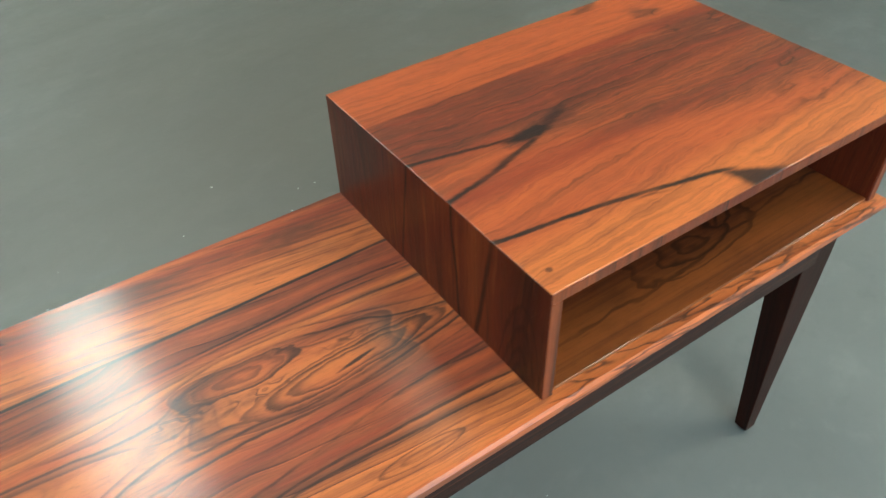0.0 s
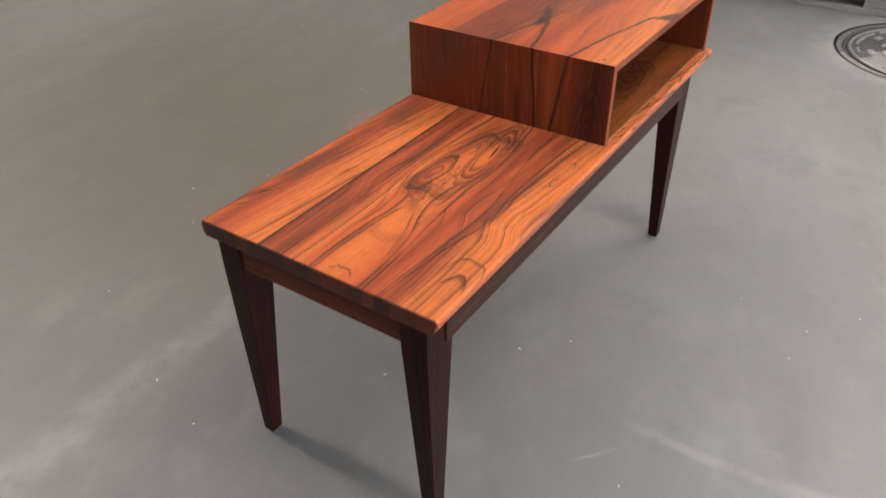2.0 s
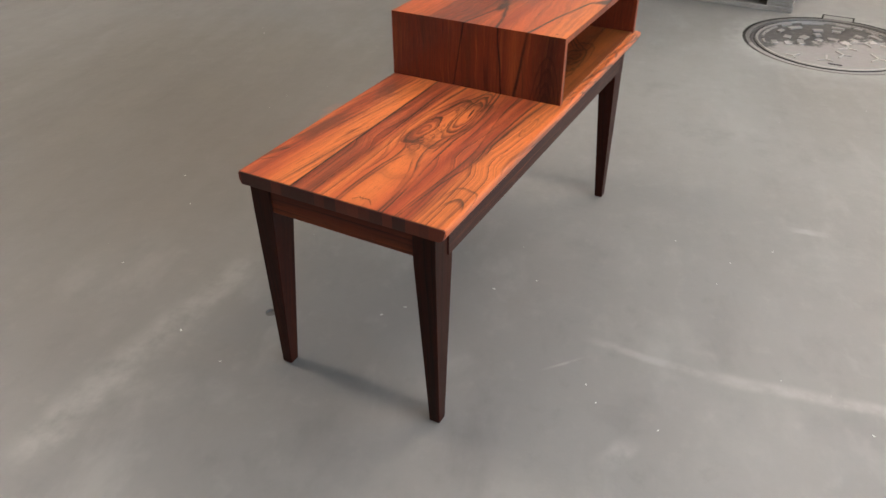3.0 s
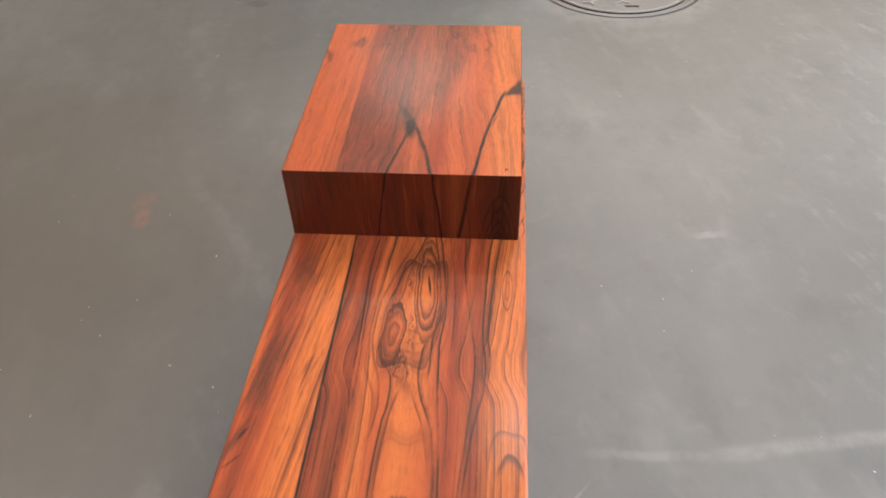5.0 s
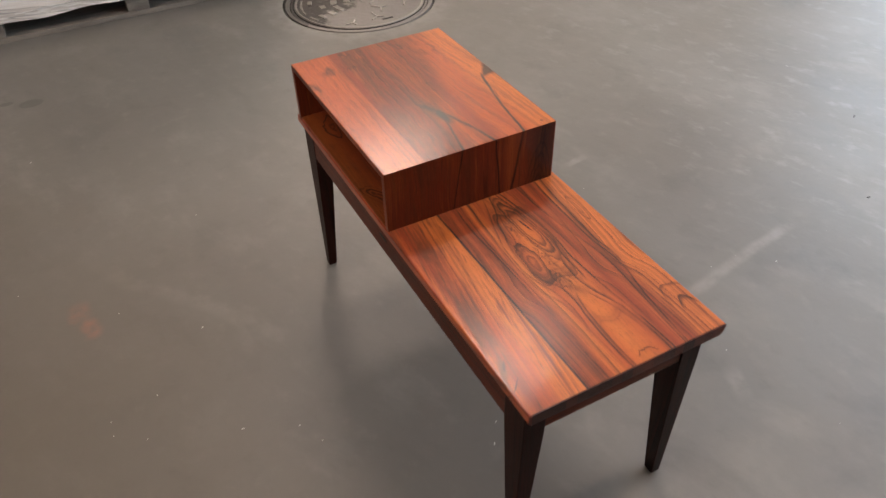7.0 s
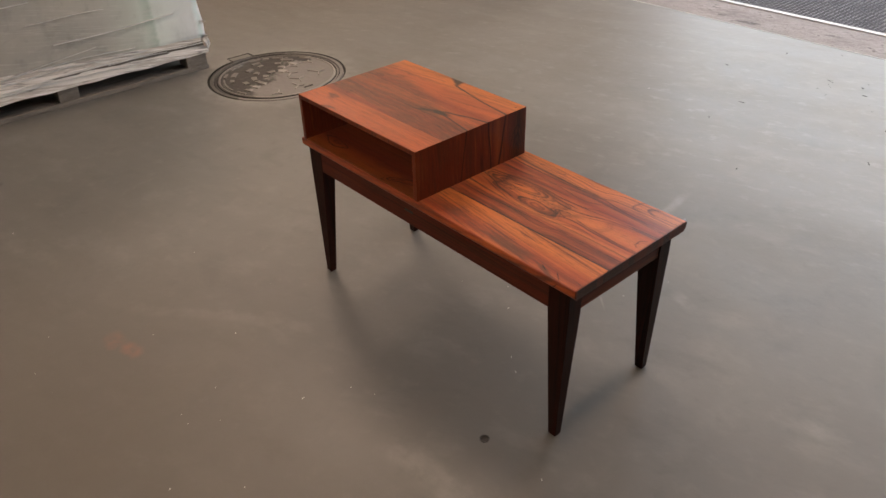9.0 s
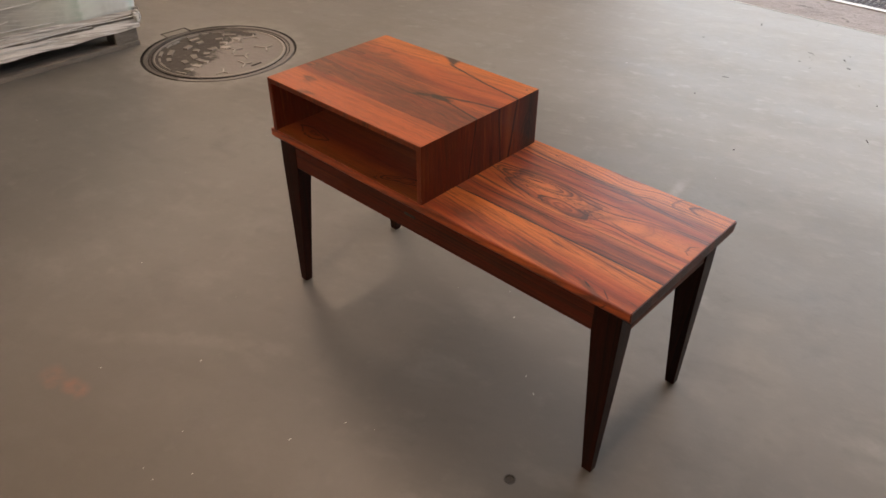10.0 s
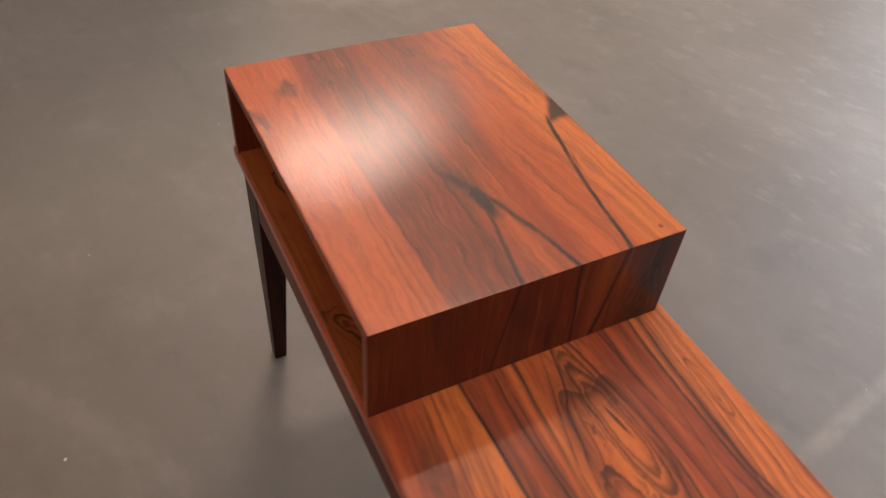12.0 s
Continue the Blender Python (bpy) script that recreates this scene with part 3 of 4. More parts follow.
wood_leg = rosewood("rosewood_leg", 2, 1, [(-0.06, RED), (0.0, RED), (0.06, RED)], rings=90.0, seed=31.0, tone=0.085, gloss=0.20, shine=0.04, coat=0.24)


def banded_edge():
    """The cut end of the top: short blocks of unlike shade side by side."""
    m, tree, shader, (x, y, z) = material("rosewood_end_edge")
    cell = (y * 46 + noisy(tree, vec(tree, y * 30, 0, 0), 1.0) * 2.0).floor()
    tone = noisy(tree, vec(tree, cell * 7.31, 0.3, 0.1), 1.0, 0.0)
    grain = noisy(tree, vec(tree, x * 300, y * 700, z * 90), 1.0, 2.0)
    dark, red = (0.050, 0.016, 0.011), (0.120, 0.026, 0.014)
    base = blend(tree, tone.smooth(-0.12, 0.22), dark, red)
    base = blend(tree, grain.smooth(0.0, 0.4) * 0.6, base, (0.03, 0.012, 0.008))
    fill(tree, shader, base, 0.40, grain, 0.0003)
    shader.inputs["Specular IOR Level"].default_value = 0.25
    return m


wood_edge = banded_edge()


# ---- other materials ----
def stroke(tree, x, y, x0, y0, x1, y1, half, soft, wob):
    """1 along a straight smear from one place of the floor to another."""
    length = math.hypot(x1 - x0, y1 - y0)
    cx, cy = (x1 - x0) / length, (y1 - y0) / length
    along = (x - x0) * cx + (y - y0) * cy
    off = (y - y0) * cx - (x - x0) * cy + wob
    inside = along.smooth(-0.03, 0.06) * along.smooth(length + 0.03, length - 0.06)
    return off.abs().smooth(half, half + soft, 1.0, 0.0) * inside


def floor_paint():
    m, tree, shader, (x, y, z) = material("worn_grey_floor_paint")
    p = lambda s, k=0.0: vec(tree, x * s, y * s, k)
    cloud = noisy(tree, p(0.9), 1.0, 4.0)
    patch = noisy(tree, p(3.6, 2.0), 1.0, 5.0, 0.6)
    mottle = noisy(tree, p(16, 4.0), 1.0, 4.0, 0.6)
    grit = noisy(tree, p(170, 1.0), 1.0, 2.0)
    wiped = noisy(tree, vec(tree, x * 2.6 + y * 1.6, y * 5.2 - x * 2.2, 12.0), 1.0, 5.0, 0.62)
    base = blend(tree, cloud.smooth(-0.25, 0.25), (0.138, 0.128, 0.115), (0.181, 0.173, 0.162))
    base = blend(tree, patch.smooth(0.02, 0.28) * 0.6, base, (0.228, 0.218, 0.201))
    base = blend(tree, patch.smooth(-0.03, -0.26) * 0.55, base, (0.1, 0.098, 0.093))
    base = blend(tree, mottle.smooth(0.04, 0.32) * 0.34, base, (0.24, 0.228, 0.204))
    base = blend(tree, mottle.smooth(-0.06, -0.32) * 0.30, base, (0.096, 0.091, 0.082))
    base = blend(tree, wiped.smooth(0.02, 0.26) * 0.55, base, (0.241, 0.228, 0.21))
    base = blend(tree, wiped.smooth(-0.04, -0.28) * 0.50, base, (0.099, 0.094, 0.085))
    scuffed = noisy(tree, vec(tree, x * 9 + y * 3, y * 17 - x * 6, 18.0), 1.0, 4.0, 0.65) * y.smooth(-0.3, -1.4)
    base = blend(tree, scuffed.smooth(0.02, 0.24) * 0.5, base, (0.275, 0.275, 0.255))
    base = blend(tree, scuffed.smooth(-0.04, -0.26) * 0.45, base, (0.115, 0.112, 0.102))
    wob = patch * 0.10 + mottle * 0.03
    pale = stroke(tree, x, y, -0.42, 0.46, 0.30, 0.50, 0.012, 0.055, wob) * 0.55
    pale = pale.max(stroke(tree, x, y, 0.385, -0.34, 0.395, -0.60, 0.003, 0.016, wob * 0.3) * 0.5)
    pale = pale.max(stroke(tree, x, y, 0.395, -0.58, 0.48, -1.06, 0.005, 0.022, wob * 0.35) * 0.5)
    pale = pale.max(stroke(tree, x, y, 1.045, -0.66, 1.055, -0.74, 0.006, 0.012, wob * 0.1) * 0.8)
    pale = pale.max(stroke(tree, x, y, 0.26, -0.29, 0.33, -0.35, 0.0008, 0.004, wob * 0.1) * 0.7)
    pale = pale.max(stroke(tree, x, y, 0.08, -0.47, 0.15, -0.50, 0.010, 0.020, wob * 0.2) * 0.8)
    pale = pale.max(stroke(tree, x, y, 0.165, -0.115, 0.21, -0.14, 0.012, 0.020, wob * 0.2) * 0.6)
    pale = pale.max(stroke(tree, x, y, -0.42, -0.28, -0.34, -0.29, 0.012, 0.025, wob * 0.3) * 0.6)
    pale = pale.max(stroke(tree, x, y, 0.85, 0.45, 1.25, 0.75, 0.006, 0.03, wob) * 0.35)
    rim = ((x - 2.62) * (x - 2.62) + (y + 0.61) * (y + 0.61)).pow(0.5) + patch * 0.05
    pale = pale.max(rim.smooth(0.47, 0.36) * 0.55)
    broken = (mottle * 1.6 + 0.75).smooth(0.3, 1.0)
    base = blend(tree, pale * broken * 0.55, base, (0.38, 0.365, 0.335))
    # brownish floor here, with the dimmer light of this side painted in too
    dim_brown = bump_at(x + patch * 1.2, y + cloud * 1.2, 0.85, 1.15, 1.00, 0.85, 1.0) * 0.68
    base = blend(tree, dim_brown, base, (0.115, 0.098, 0.076))
    red = bump_at(x + mottle * 0.06, y + patch * 0.1, 1.05, 0.82, 0.055, 0.030, 1.0).smooth(0.35, 1.0) * 0.42
    red = red.max(bump_at(x + mottle * 0.06, y + patch * 0.1, 1.12, 0.84, 0.06, 0.05, 1.0).smooth(0.5, 1.0) * 0.3)
    base = blend(tree, red * broken, base, (0.42, 0.15, 0.08))
    spill = bump_at(x, y, 2.366, 0.834, 0.030, 0.042, 1.0).smooth(0.30, 0.42).max(bump_at(x, y, 2.406, 0.917, 0.014, 0.026, 1.0).smooth(0.30, 0.45))
    base = blend(tree, spill * 0.75, base, (0.065, 0.060, 0.052))
    scuff = noisy(tree, vec(tree, x * 70, y * 7, 9.0), 1.0, 2.0).smooth(0.24, 0.30) * y.smooth(-0.9, -1.6)
    base = blend(tree, scuff * 0.6, base, (0.08, 0.078, 0.072))
    swept = noisy(tree, vec(tree, x * 1.3 + y * 0.5, y * 7 - x * 1.5, 6.0), 1.0, 4.0, 0.6)
    rough = swept * 0.20 + wiped * 0.18 + scuffed * 0.22 + 0.50 + cloud * 0.10 + patch * 0.16 + grit * 0.06 - spill * 0.12
    fill(tree, shader, base, rough, mottle * 0.8 + grit * 0.10 + patch * 1.5, 0.0010)
    # a worn clear sealer
    shader.inputs["Coat Weight"].default_value = 0.30
    tree.links.new((rough - 0.02).socket, shader.inputs["Coat Roughness"])
    return m


def plain(name, dark, light, scale=6.0, rough=0.7, metal=0.0, depth=0.001, stretch=(1, 1, 1)):
    """A surface with two scales of uneven colour and a fine relief."""
    m, tree, shader, (x, y, z) = material(name)
    info = tree.nodes.new("ShaderNodeObjectInfo")
    own = Val(tree, info.outputs["Random"]) * 31.0
    place = vec(tree, x * stretch[0] + own, y * stretch[1], z * stretch[2])
    big, small = noisy(tree, place, scale, 4.0), noisy(tree, place, scale * 14, 3.0)
    base = blend(tree, (big * 1.3 + small * 0.6 + 0.5).smooth(0.1, 0.9), dark, light)
    fill(tree, shader, base, big * 0.2 + small * 0.1 + rough, big * 0.5 + small, depth, metal)
    return m


paint = floor_paint()


def dirty_concrete():
    """Bare pinkish concrete with dark spots of dirt and pale chips."""
    m, tree, shader, (x, y, z) = material("worn_concrete")
    p = lambda s, k: vec(tree, x * s, y * s, k)
    big, small, grit = noisy(tree, p(5, 1.0), 1.0, 4.0, 0.6), noisy(tree, p(28, 2.0), 1.0, 4.0, 0.6), noisy(tree, p(120, 3.0), 1.0, 2.0)
    base = blend(tree, (big * 1.2 + small * 0.6 + 0.5).smooth(0.1, 0.9), (0.165, 0.138, 0.135), (0.31, 0.275, 0.265))
    base = blend(tree, (big * 0.7 + small).smooth(0.08, 0.26) * 0.85, base, (0.055, 0.045, 0.042))
    base = blend(tree, (small + grit * 0.5).smooth(0.22, 0.34) * 0.7, base, (0.05, 0.045, 0.042))
    base = blend(tree, (small - grit * 0.5).smooth(-0.24, -0.34) * 0.7, base, (0.55, 0.53, 0.50))
    pit = bump_at(x + small * 0.2, y + small * 0.10, 1.38, -3.04, 0.10, 0.030, 1.0).max(bump_at(x + small * 0.2, y + small * 0.1, 1.565, -3.08, 0.05, 0.03, 0.8)).max(bump_at(x + small * 0.2, y + small * 0.1, 0.915, -3.143, 0.06, 0.02, 0.7))
    base = blend(tree, (pit + small * 0.8).smooth(0.35, 0.8) * 0.85, base, (0.06, 0.05, 0.047))
    fill(tree, shader, base, 0.8 + big * 0.2, big + small, 0.006)
    return m


raw_concrete = dirty_concrete()
wall_paint = plain("dull_white_wall", (0.50, 0.47, 0.42), (0.60, 0.58, 0.53), 1.2, 0.8)
roof_sheet = plain("pale_roof_sheet", (0.50, 0.49, 0.46), (0.62, 0.61, 0.58), 1.0, 0.7)
asphalt = plain("asphalt", (0.04, 0.04, 0.042), (0.07, 0.07, 0.07), 3.0, 0.85, depth=0.004)
plate_steel = plain("worn_steel_plate", (0.014, 0.011, 0.016), (0.030, 0.025, 0.033), 7.0, 0.8, 0.0)
tread_steel = plain("polished_tread_steel", (0.12, 0.112, 0.125), (0.29, 0.28, 0.295), 9.0, 0.5, 0.2)
bright_steel = plain("galvanised_steel", (0.36, 0.355, 0.35), (0.56, 0.55, 0.545), 9.0, 0.5, 0.3)
dark_iron = plain("cast_iron", (0.055, 0.050, 0.046), (0.13, 0.12, 0.11), 9.0, 0.55, 0.3, 0.0015)
joint_dirt = plain("dirt_in_joint", (0.018, 0.016, 0.014), (0.04, 0.036, 0.032), 20.0, 0.9)
pallet_wood = plain("weathered_pallet_wood", (0.115, 0.097, 0.083), (0.26, 0.228, 0.197), 5.0, 0.8, stretch=(6, 1, 6))
chip_white = plain("pale_chips", (0.42, 0.41, 0.38), (0.68, 0.67, 0.63), 60.0, 0.7)
lamp_body = plain("white_lamp_housing", (0.6, 0.6, 0.6), (0.75, 0.75, 0.75), 5.0, 0.5)


def painted_iron(name, coat, bare, keep=0.0):
    """Cast iron under floor paint that has worn off one side."""
    m, tree, shader, (x, y, z) = material(name)
    split = tree.nodes.new("ShaderNodeSeparateXYZ")
    tree.links.new(tree.nodes.new("ShaderNodeNewGeometry").outputs["Position"], split.inputs[0])
    x, y = Val(tree, split.outputs[0]) - 2.62, Val(tree, split.outputs[1]) + 0.61
    big = noisy(tree, vec(tree, x * 5, y * 5, 1.0), 1.0, 5.0, 0.6)
    small = noisy(tree, vec(tree, x * 40, y * 40, 3.0), 1.0, 3.0)
    worn = (y * 1.9 + x * 2.8 + big * 2.2 + small * 0.5 - keep).smooth(-0.06, 0.16)
    base = blend(tree, worn, coat, bare)
    base = blend(tree, small.smooth(0.08, 0.35) * 0.35, base, (0.30, 0.28, 0.26))
    fill(tree, shader, base, 0.5 + big * 0.3, small + big, 0.002)
    return m


lid_iron = painted_iron("half_painted_iron", (0.215, 0.195, 0.18), (0.030, 0.025, 0.021))
rib_iron = painted_iron("half_painted_ribs", (0.38, 0.345, 0.31), (0.20, 0.18, 0.16))
ring_iron = painted_iron("half_painted_frame", (0.225, 0.205, 0.19), (0.10, 0.088, 0.078), 0.25)


def wrapped():
    """Goods under many layers of clear film: grey green, in upright bands, with creases and painted glints."""
    m, tree, shader, (x, y, z) = material("film_wrapped_goods")
    crease = noisy(tree, vec(tree, x * 3, y * 2 + z * 2.0, z * 30 + y * 9), 1.0, 5.0, 0.65)
    cloud = noisy(tree, vec(tree, x * 4, y * 6, z * 4), 1.0, 4.0, 0.6)
    bands = ramp(tree, (y + crease * 0.04 + 0.42) / 1.4, [(0.0, (0.84, 0.84, 0.84)), (0.012, (0.671, 0.781, 0.744)), (0.03, (0.805, 0.84, 0.84)), (0.170, (0.756, 0.83, 0.781)), (0.182, (0.512, 0.622, 0.549)), (0.215, (0.634, 0.695, 0.634)), (0.26, (0.561, 0.586, 0.531)), (0.36, (0.488, 0.476, 0.433)), (0.62, (0.439, 0.421, 0.384)), (1.0, (0.427, 0.409, 0.372))])
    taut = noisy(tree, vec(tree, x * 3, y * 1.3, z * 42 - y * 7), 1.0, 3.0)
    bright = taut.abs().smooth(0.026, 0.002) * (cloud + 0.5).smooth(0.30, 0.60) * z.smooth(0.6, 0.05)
    blot = noisy(tree, vec(tree, x * 9, y * 14, z * 11), 1.0, 4.0, 0.65)
    base = blend(tree, cloud.smooth(-0.02, 0.30) * 0.4, bands, (0.29, 0.285, 0.265))
    base = blend(tree, blot.smooth(0.0, 0.24) * 0.4 * y.smooth(-0.25, 0.0), base, (0.25, 0.245, 0.225))
    # pale blots and crease lines: the film's shine put into the colour
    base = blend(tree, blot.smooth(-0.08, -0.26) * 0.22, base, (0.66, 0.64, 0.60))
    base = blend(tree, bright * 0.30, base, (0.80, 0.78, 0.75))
    fill(tree, shader, base, 0.24 + cloud * 0.15, crease * 0.5 + cloud * 0.5, 0.008)
    return m


film_goods = wrapped()


def film_pleats():
    """Gathered clear film: grey, with ridge highlights and crease shade put into the colour."""
    m, tree, shader, (x, y, z) = material("gathered_film_painted_glints")
    wide = noisy(tree, vec(tree, x * 3, y * 2.0, z * 34 - y * 4), 1.0, 2.0)
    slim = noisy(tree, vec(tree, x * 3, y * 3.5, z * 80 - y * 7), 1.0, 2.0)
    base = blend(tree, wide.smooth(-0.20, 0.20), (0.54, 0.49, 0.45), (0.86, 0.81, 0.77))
    # near-white lines are painted highlights, dark ones painted shade between pleats
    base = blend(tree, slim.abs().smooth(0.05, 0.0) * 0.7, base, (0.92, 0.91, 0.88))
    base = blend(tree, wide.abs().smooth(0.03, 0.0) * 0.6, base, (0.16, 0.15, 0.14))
    fill(tree, shader, base, 0.22, wide + slim * 0.6, 0.006)
    return m


film_skirt = film_pleats()
film_fold = plain("folded_clear_film", (0.72, 0.71, 0.69), (0.93, 0.92, 0.90), 12.0, 0.20, depth=0.004, stretch=(1, 0.2, 4))


def glowing(name, colour, strength):
    m, tree, shader, axes = material(name)
    fill(tree, shader, (0.8, 0.8, 0.8), 0.4)
    shader.inputs["Emission Color"].default_value = (*colour, 1.0)
    shader.inputs["Emission Strength"].default_value = strength
    return m


lit = glowing("lit_lamp_diffuser", (1.0, 0.88, 0.76), LAMP_GLOW * 0.55)
lit_north = glowing("lit_cool_lamp_diffuser", (1.0, 0.93, 0.88), LAMP_GLOW * 0.66)
lit_dim = glowing("lit_dim_lamp_diffuser", (1.0, 0.84, 0.68), LAMP_GLOW * 0.35)
lit_white = glowing("lit_white_lamp_diffuser", (1.0, 0.93, 0.87), LAMP_GLOW * 0.90)
lit_far = glowing("lit_far_lamp_diffuser", (1.0, 0.93, 0.87), LAMP_GLOW * 0.85)
lit_faint = glowing("lit_faint_lamp_diffuser", (1.0, 0.91, 0.82), LAMP_GLOW * 0.2)
# glow of the added ceiling panel, for fill light only
fill_lit = glowing("fill_panel_glow", (1.0, 0.88, 0.75), FILL_GLOW)


# ---- building blocks ----
def box(bm, x0, y0, z0, x1, y1, z1):
    made = bmesh.ops.create_cube(bm, size=1.0)["verts"]
    for v in made:
        v.co = Vector(((x0 + x1) / 2 + v.co.x * (x1 - x0), (y0 + y1) / 2 + v.co.y * (y1 - y0), (z0 + z1) / 2 + v.co.z * (z1 - z0)))
    return made


def boxed(x0, y0, z0, x1, y1, z1, round_by=0.0, steps=2):
    bm = bmesh.new()
    box(bm, x0, y0, z0, x1, y1, z1)
    if round_by:
        bmesh.ops.bevel(bm, geom=bm.edges[:], offset=round_by, segments=steps, profile=0.5, affect="EDGES")
    return bm


def prism(outline, axis, lo, hi, round_by=0.0):
    """An outline of two coordinates drawn out along the third axis."""
    bm = bmesh.new()
    rows = []
    for end in (lo, hi):
        row = []
        for a, b in outline:
            co = [a, b]
            co.insert(axis, end)
            row.append(bm.verts.new(co))
        rows.append(row)
    n = len(outline)
    bm.faces.new(rows[0])
    bm.faces.new(rows[1][::-1])
    for i in range(n):
        bm.faces.new((rows[0][i], rows[1][i], rows[1][(i + 1) % n], rows[0][(i + 1) % n]))
    bmesh.ops.recalc_face_normals(bm, faces=bm.faces[:])
    if round_by:
        bmesh.ops.bevel(bm, geom=bm.edges[:], offset=round_by, segments=2, profile=0.5, affect="EDGES")
    return bm


def mesh_of(name, bm, mat, smooth=False):
    data = bpy.data.meshes.new(name)
    bm.to_mesh(data)
    bm.free()
    data.materials.append(mat)
    if smooth:
        data.shade_smooth()
    return data


def part(name, bm, mat, parent, label="", smooth=False):
    """One mesh object under a thing or under a part."""
    ob = new(name, mesh_of(name, bm, mat, smooth))
    ob.parent = parent
    return tagged(ob, label)


def thing(name, label, category, at=(0, 0, 0), group=""):
    ob = new(name)
    ob.empty_display_size = 0.1
    ob.location = at
    return tagged(ob, label, category, group)


def setting(name, bm, mat, label, category, kind="structure"):
    return tagged(new(name, mesh_of(name, bm, mat)), label, category, kind=kind)


def loop_of(bm, points, z):
    ring = [bm.verts.new((x, y, z)) for x, y in points]
    return [bm.edges.new((ring[i], ring[(i + 1) % len(ring)])) for i in range(len(ring))]


def circle(cx, cy, r, n):
    return [(cx + r * math.cos(2 * math.pi * i / n), cy + r * math.sin(2 * math.pi * i / n)) for i in range(n)]


# ---- the hall ----
X0, X1, Y1, ROOF = -6.0, 9.5, 9.0, 5.3
EDGE_Y = -2.955
LID = (2.62, -0.61)
LID_R = 0.352
HOLE = (0.139, 0.319)
# the lid's frame has a short square lug on its far side
lug = [(LID[0] + 0.405, LID[1] + 0.075), (LID[0] + 0.405, LID[1] - 0.060)]
rim = []
for i in range(72):
    a = 2 * math.pi * (i + 0.5) / 72
    if abs(math.atan2(math.sin(a), math.cos(a)) - 0.02) < 0.20:
        continue
    rim.append((LID[0] + LID_R * math.cos(a), LID[1] + LID_R * math.sin(a), a))
rim.sort(key=lambda q: q[2])
rim_line = [(x, y) for x, y, a in rim]
rim_line += [(LID[0] + 0.345, LID[1] - 0.060), lug[1], lug[0], (LID[0] + 0.345, LID[1] + 0.075)]

bm = bmesh.new()
edges = loop_of(bm, [(X0, EDGE_Y), (X1, EDGE_Y), (X1, Y1), (X0, Y1)], 0.0)
edges += loop_of(bm, rim_line, 0.0)
edges += loop_of(bm, circle(*HOLE, 0.0125, 16), 0.0)
bmesh.ops.triangle_fill(bm, edges=edges, use_beauty=True)
bmesh.ops.recalc_face_normals(bm, faces=bm.faces[:])
if sum(f.normal.z for f in bm.faces) < 0:
    bmesh.ops.reverse_faces(bm, faces=bm.faces[:])
setting("floor", bm, paint, "worn grey-green painted concrete workshop floor with pale scuffs", "floor")
setting("subfloor", boxed(X0, EDGE_Y, -0.25, X1, Y1, -0.03), joint_dirt, "dark ground under the concrete floor", "ground")

# the threshold: bare worn concrete, a steel angle and the plate of the loading dock
bm = bmesh.new()
bmesh.ops.create_grid(bm, x_segments=160, y_segments=8, size=0.5)
for v in bm.verts:
    v.co = Vector(((X0 + X1) / 2 + v.co.x * (X1 - X0), (EDGE_Y - 3.325) / 2 + v.co.y * (EDGE_Y + 3.325), 0))
    v.co.z = -0.003 + 0.004 * noise.noise(v.co * 7) if abs(v.co.y - EDGE_Y) > 0.01 else -0.0015
setting("threshold", bm, raw_concrete, "bare worn concrete strip along the dock opening", "threshold")
# the bright line on the paint's edge is a highlight, built as a pale strip
setting("paint_edge", boxed(X0, EDGE_Y - 0.006, -0.004, X1, EDGE_Y - 0.0005, 0.0012), chip_white, "pale strip as the highlight along the edge of the floor paint", "trim")
setting("threshold_angle", boxed(DOOR_X0, -3.365, -0.06, DOOR_X1, -3.325, 0.004, 0.002), bright_steel, "bright steel edge angle in the dock threshold", "trim")

plate = thing("dock_plate", "dark steel diamond plate of a loading dock leveller", "dock plate", (0, 0, 0))
part("sheet", boxed(DOOR_X0, -5.9, -0.03, DOOR_X1, -3.373, -0.004), plate_steel, plate)
bm = bmesh.new()
loz = [(-0.0135, 0.0), (0.0, 0.0050), (0.0135, 0.0), (0.0, -0.0050)]
step = 0.030
row = 0
yy = -3.395
while yy > -4.6:
    xx = DOOR_X0 + 0.03
    col = 0
    while xx < DOOR_X1 - 0.03:
        a = radians(45 if (row + col) % 2 else -45)
        c, s = math.cos(a), math.sin(a)
        low = [bm.verts.new((xx + c * p - s * q, yy + s * p + c * q, -0.004)) for p, q in loz]
        top = [bm.verts.new((xx + 0.75 * (c * p - s * q), yy + 0.75 * (s * p + c * q), -0.0005)) for p, q in loz]
        bm.faces.new(top)
        for i in range(4):
            bm.faces.new((low[i], low[(i + 1) % 4], top[(i + 1) % 4], top[i]))
        xx += step
        col += 1
    yy -= step
    row += 1
tagged(part("raised_pattern", bm, tread_steel, plate, "raised lozenge tread pattern"), kind="stuff")

setting("yard", boxed(-80, -120, -0.30, 80, -3.72, -0.045), asphalt, "plain asphalt yard outside the dock door", "ground")
setting("wall_south_1", boxed(X0 - 0.25, -3.70, -0.3, DOOR_X0, -3.325, ROOF), wall_paint, "dull white hall wall beside the dock door", "wall")
setting("wall_south_2", boxed(DOOR_X1, -3.70, -0.3, X1 + 0.25, -3.325, ROOF), wall_paint, "dull white hall wall beside the dock door", "wall")
setting("wall_south_3", boxed(DOOR_X0, -3.70, DOOR_H, DOOR_X1, -3.325, ROOF), wall_paint, "dull white hall wall above the dock door", "wall")
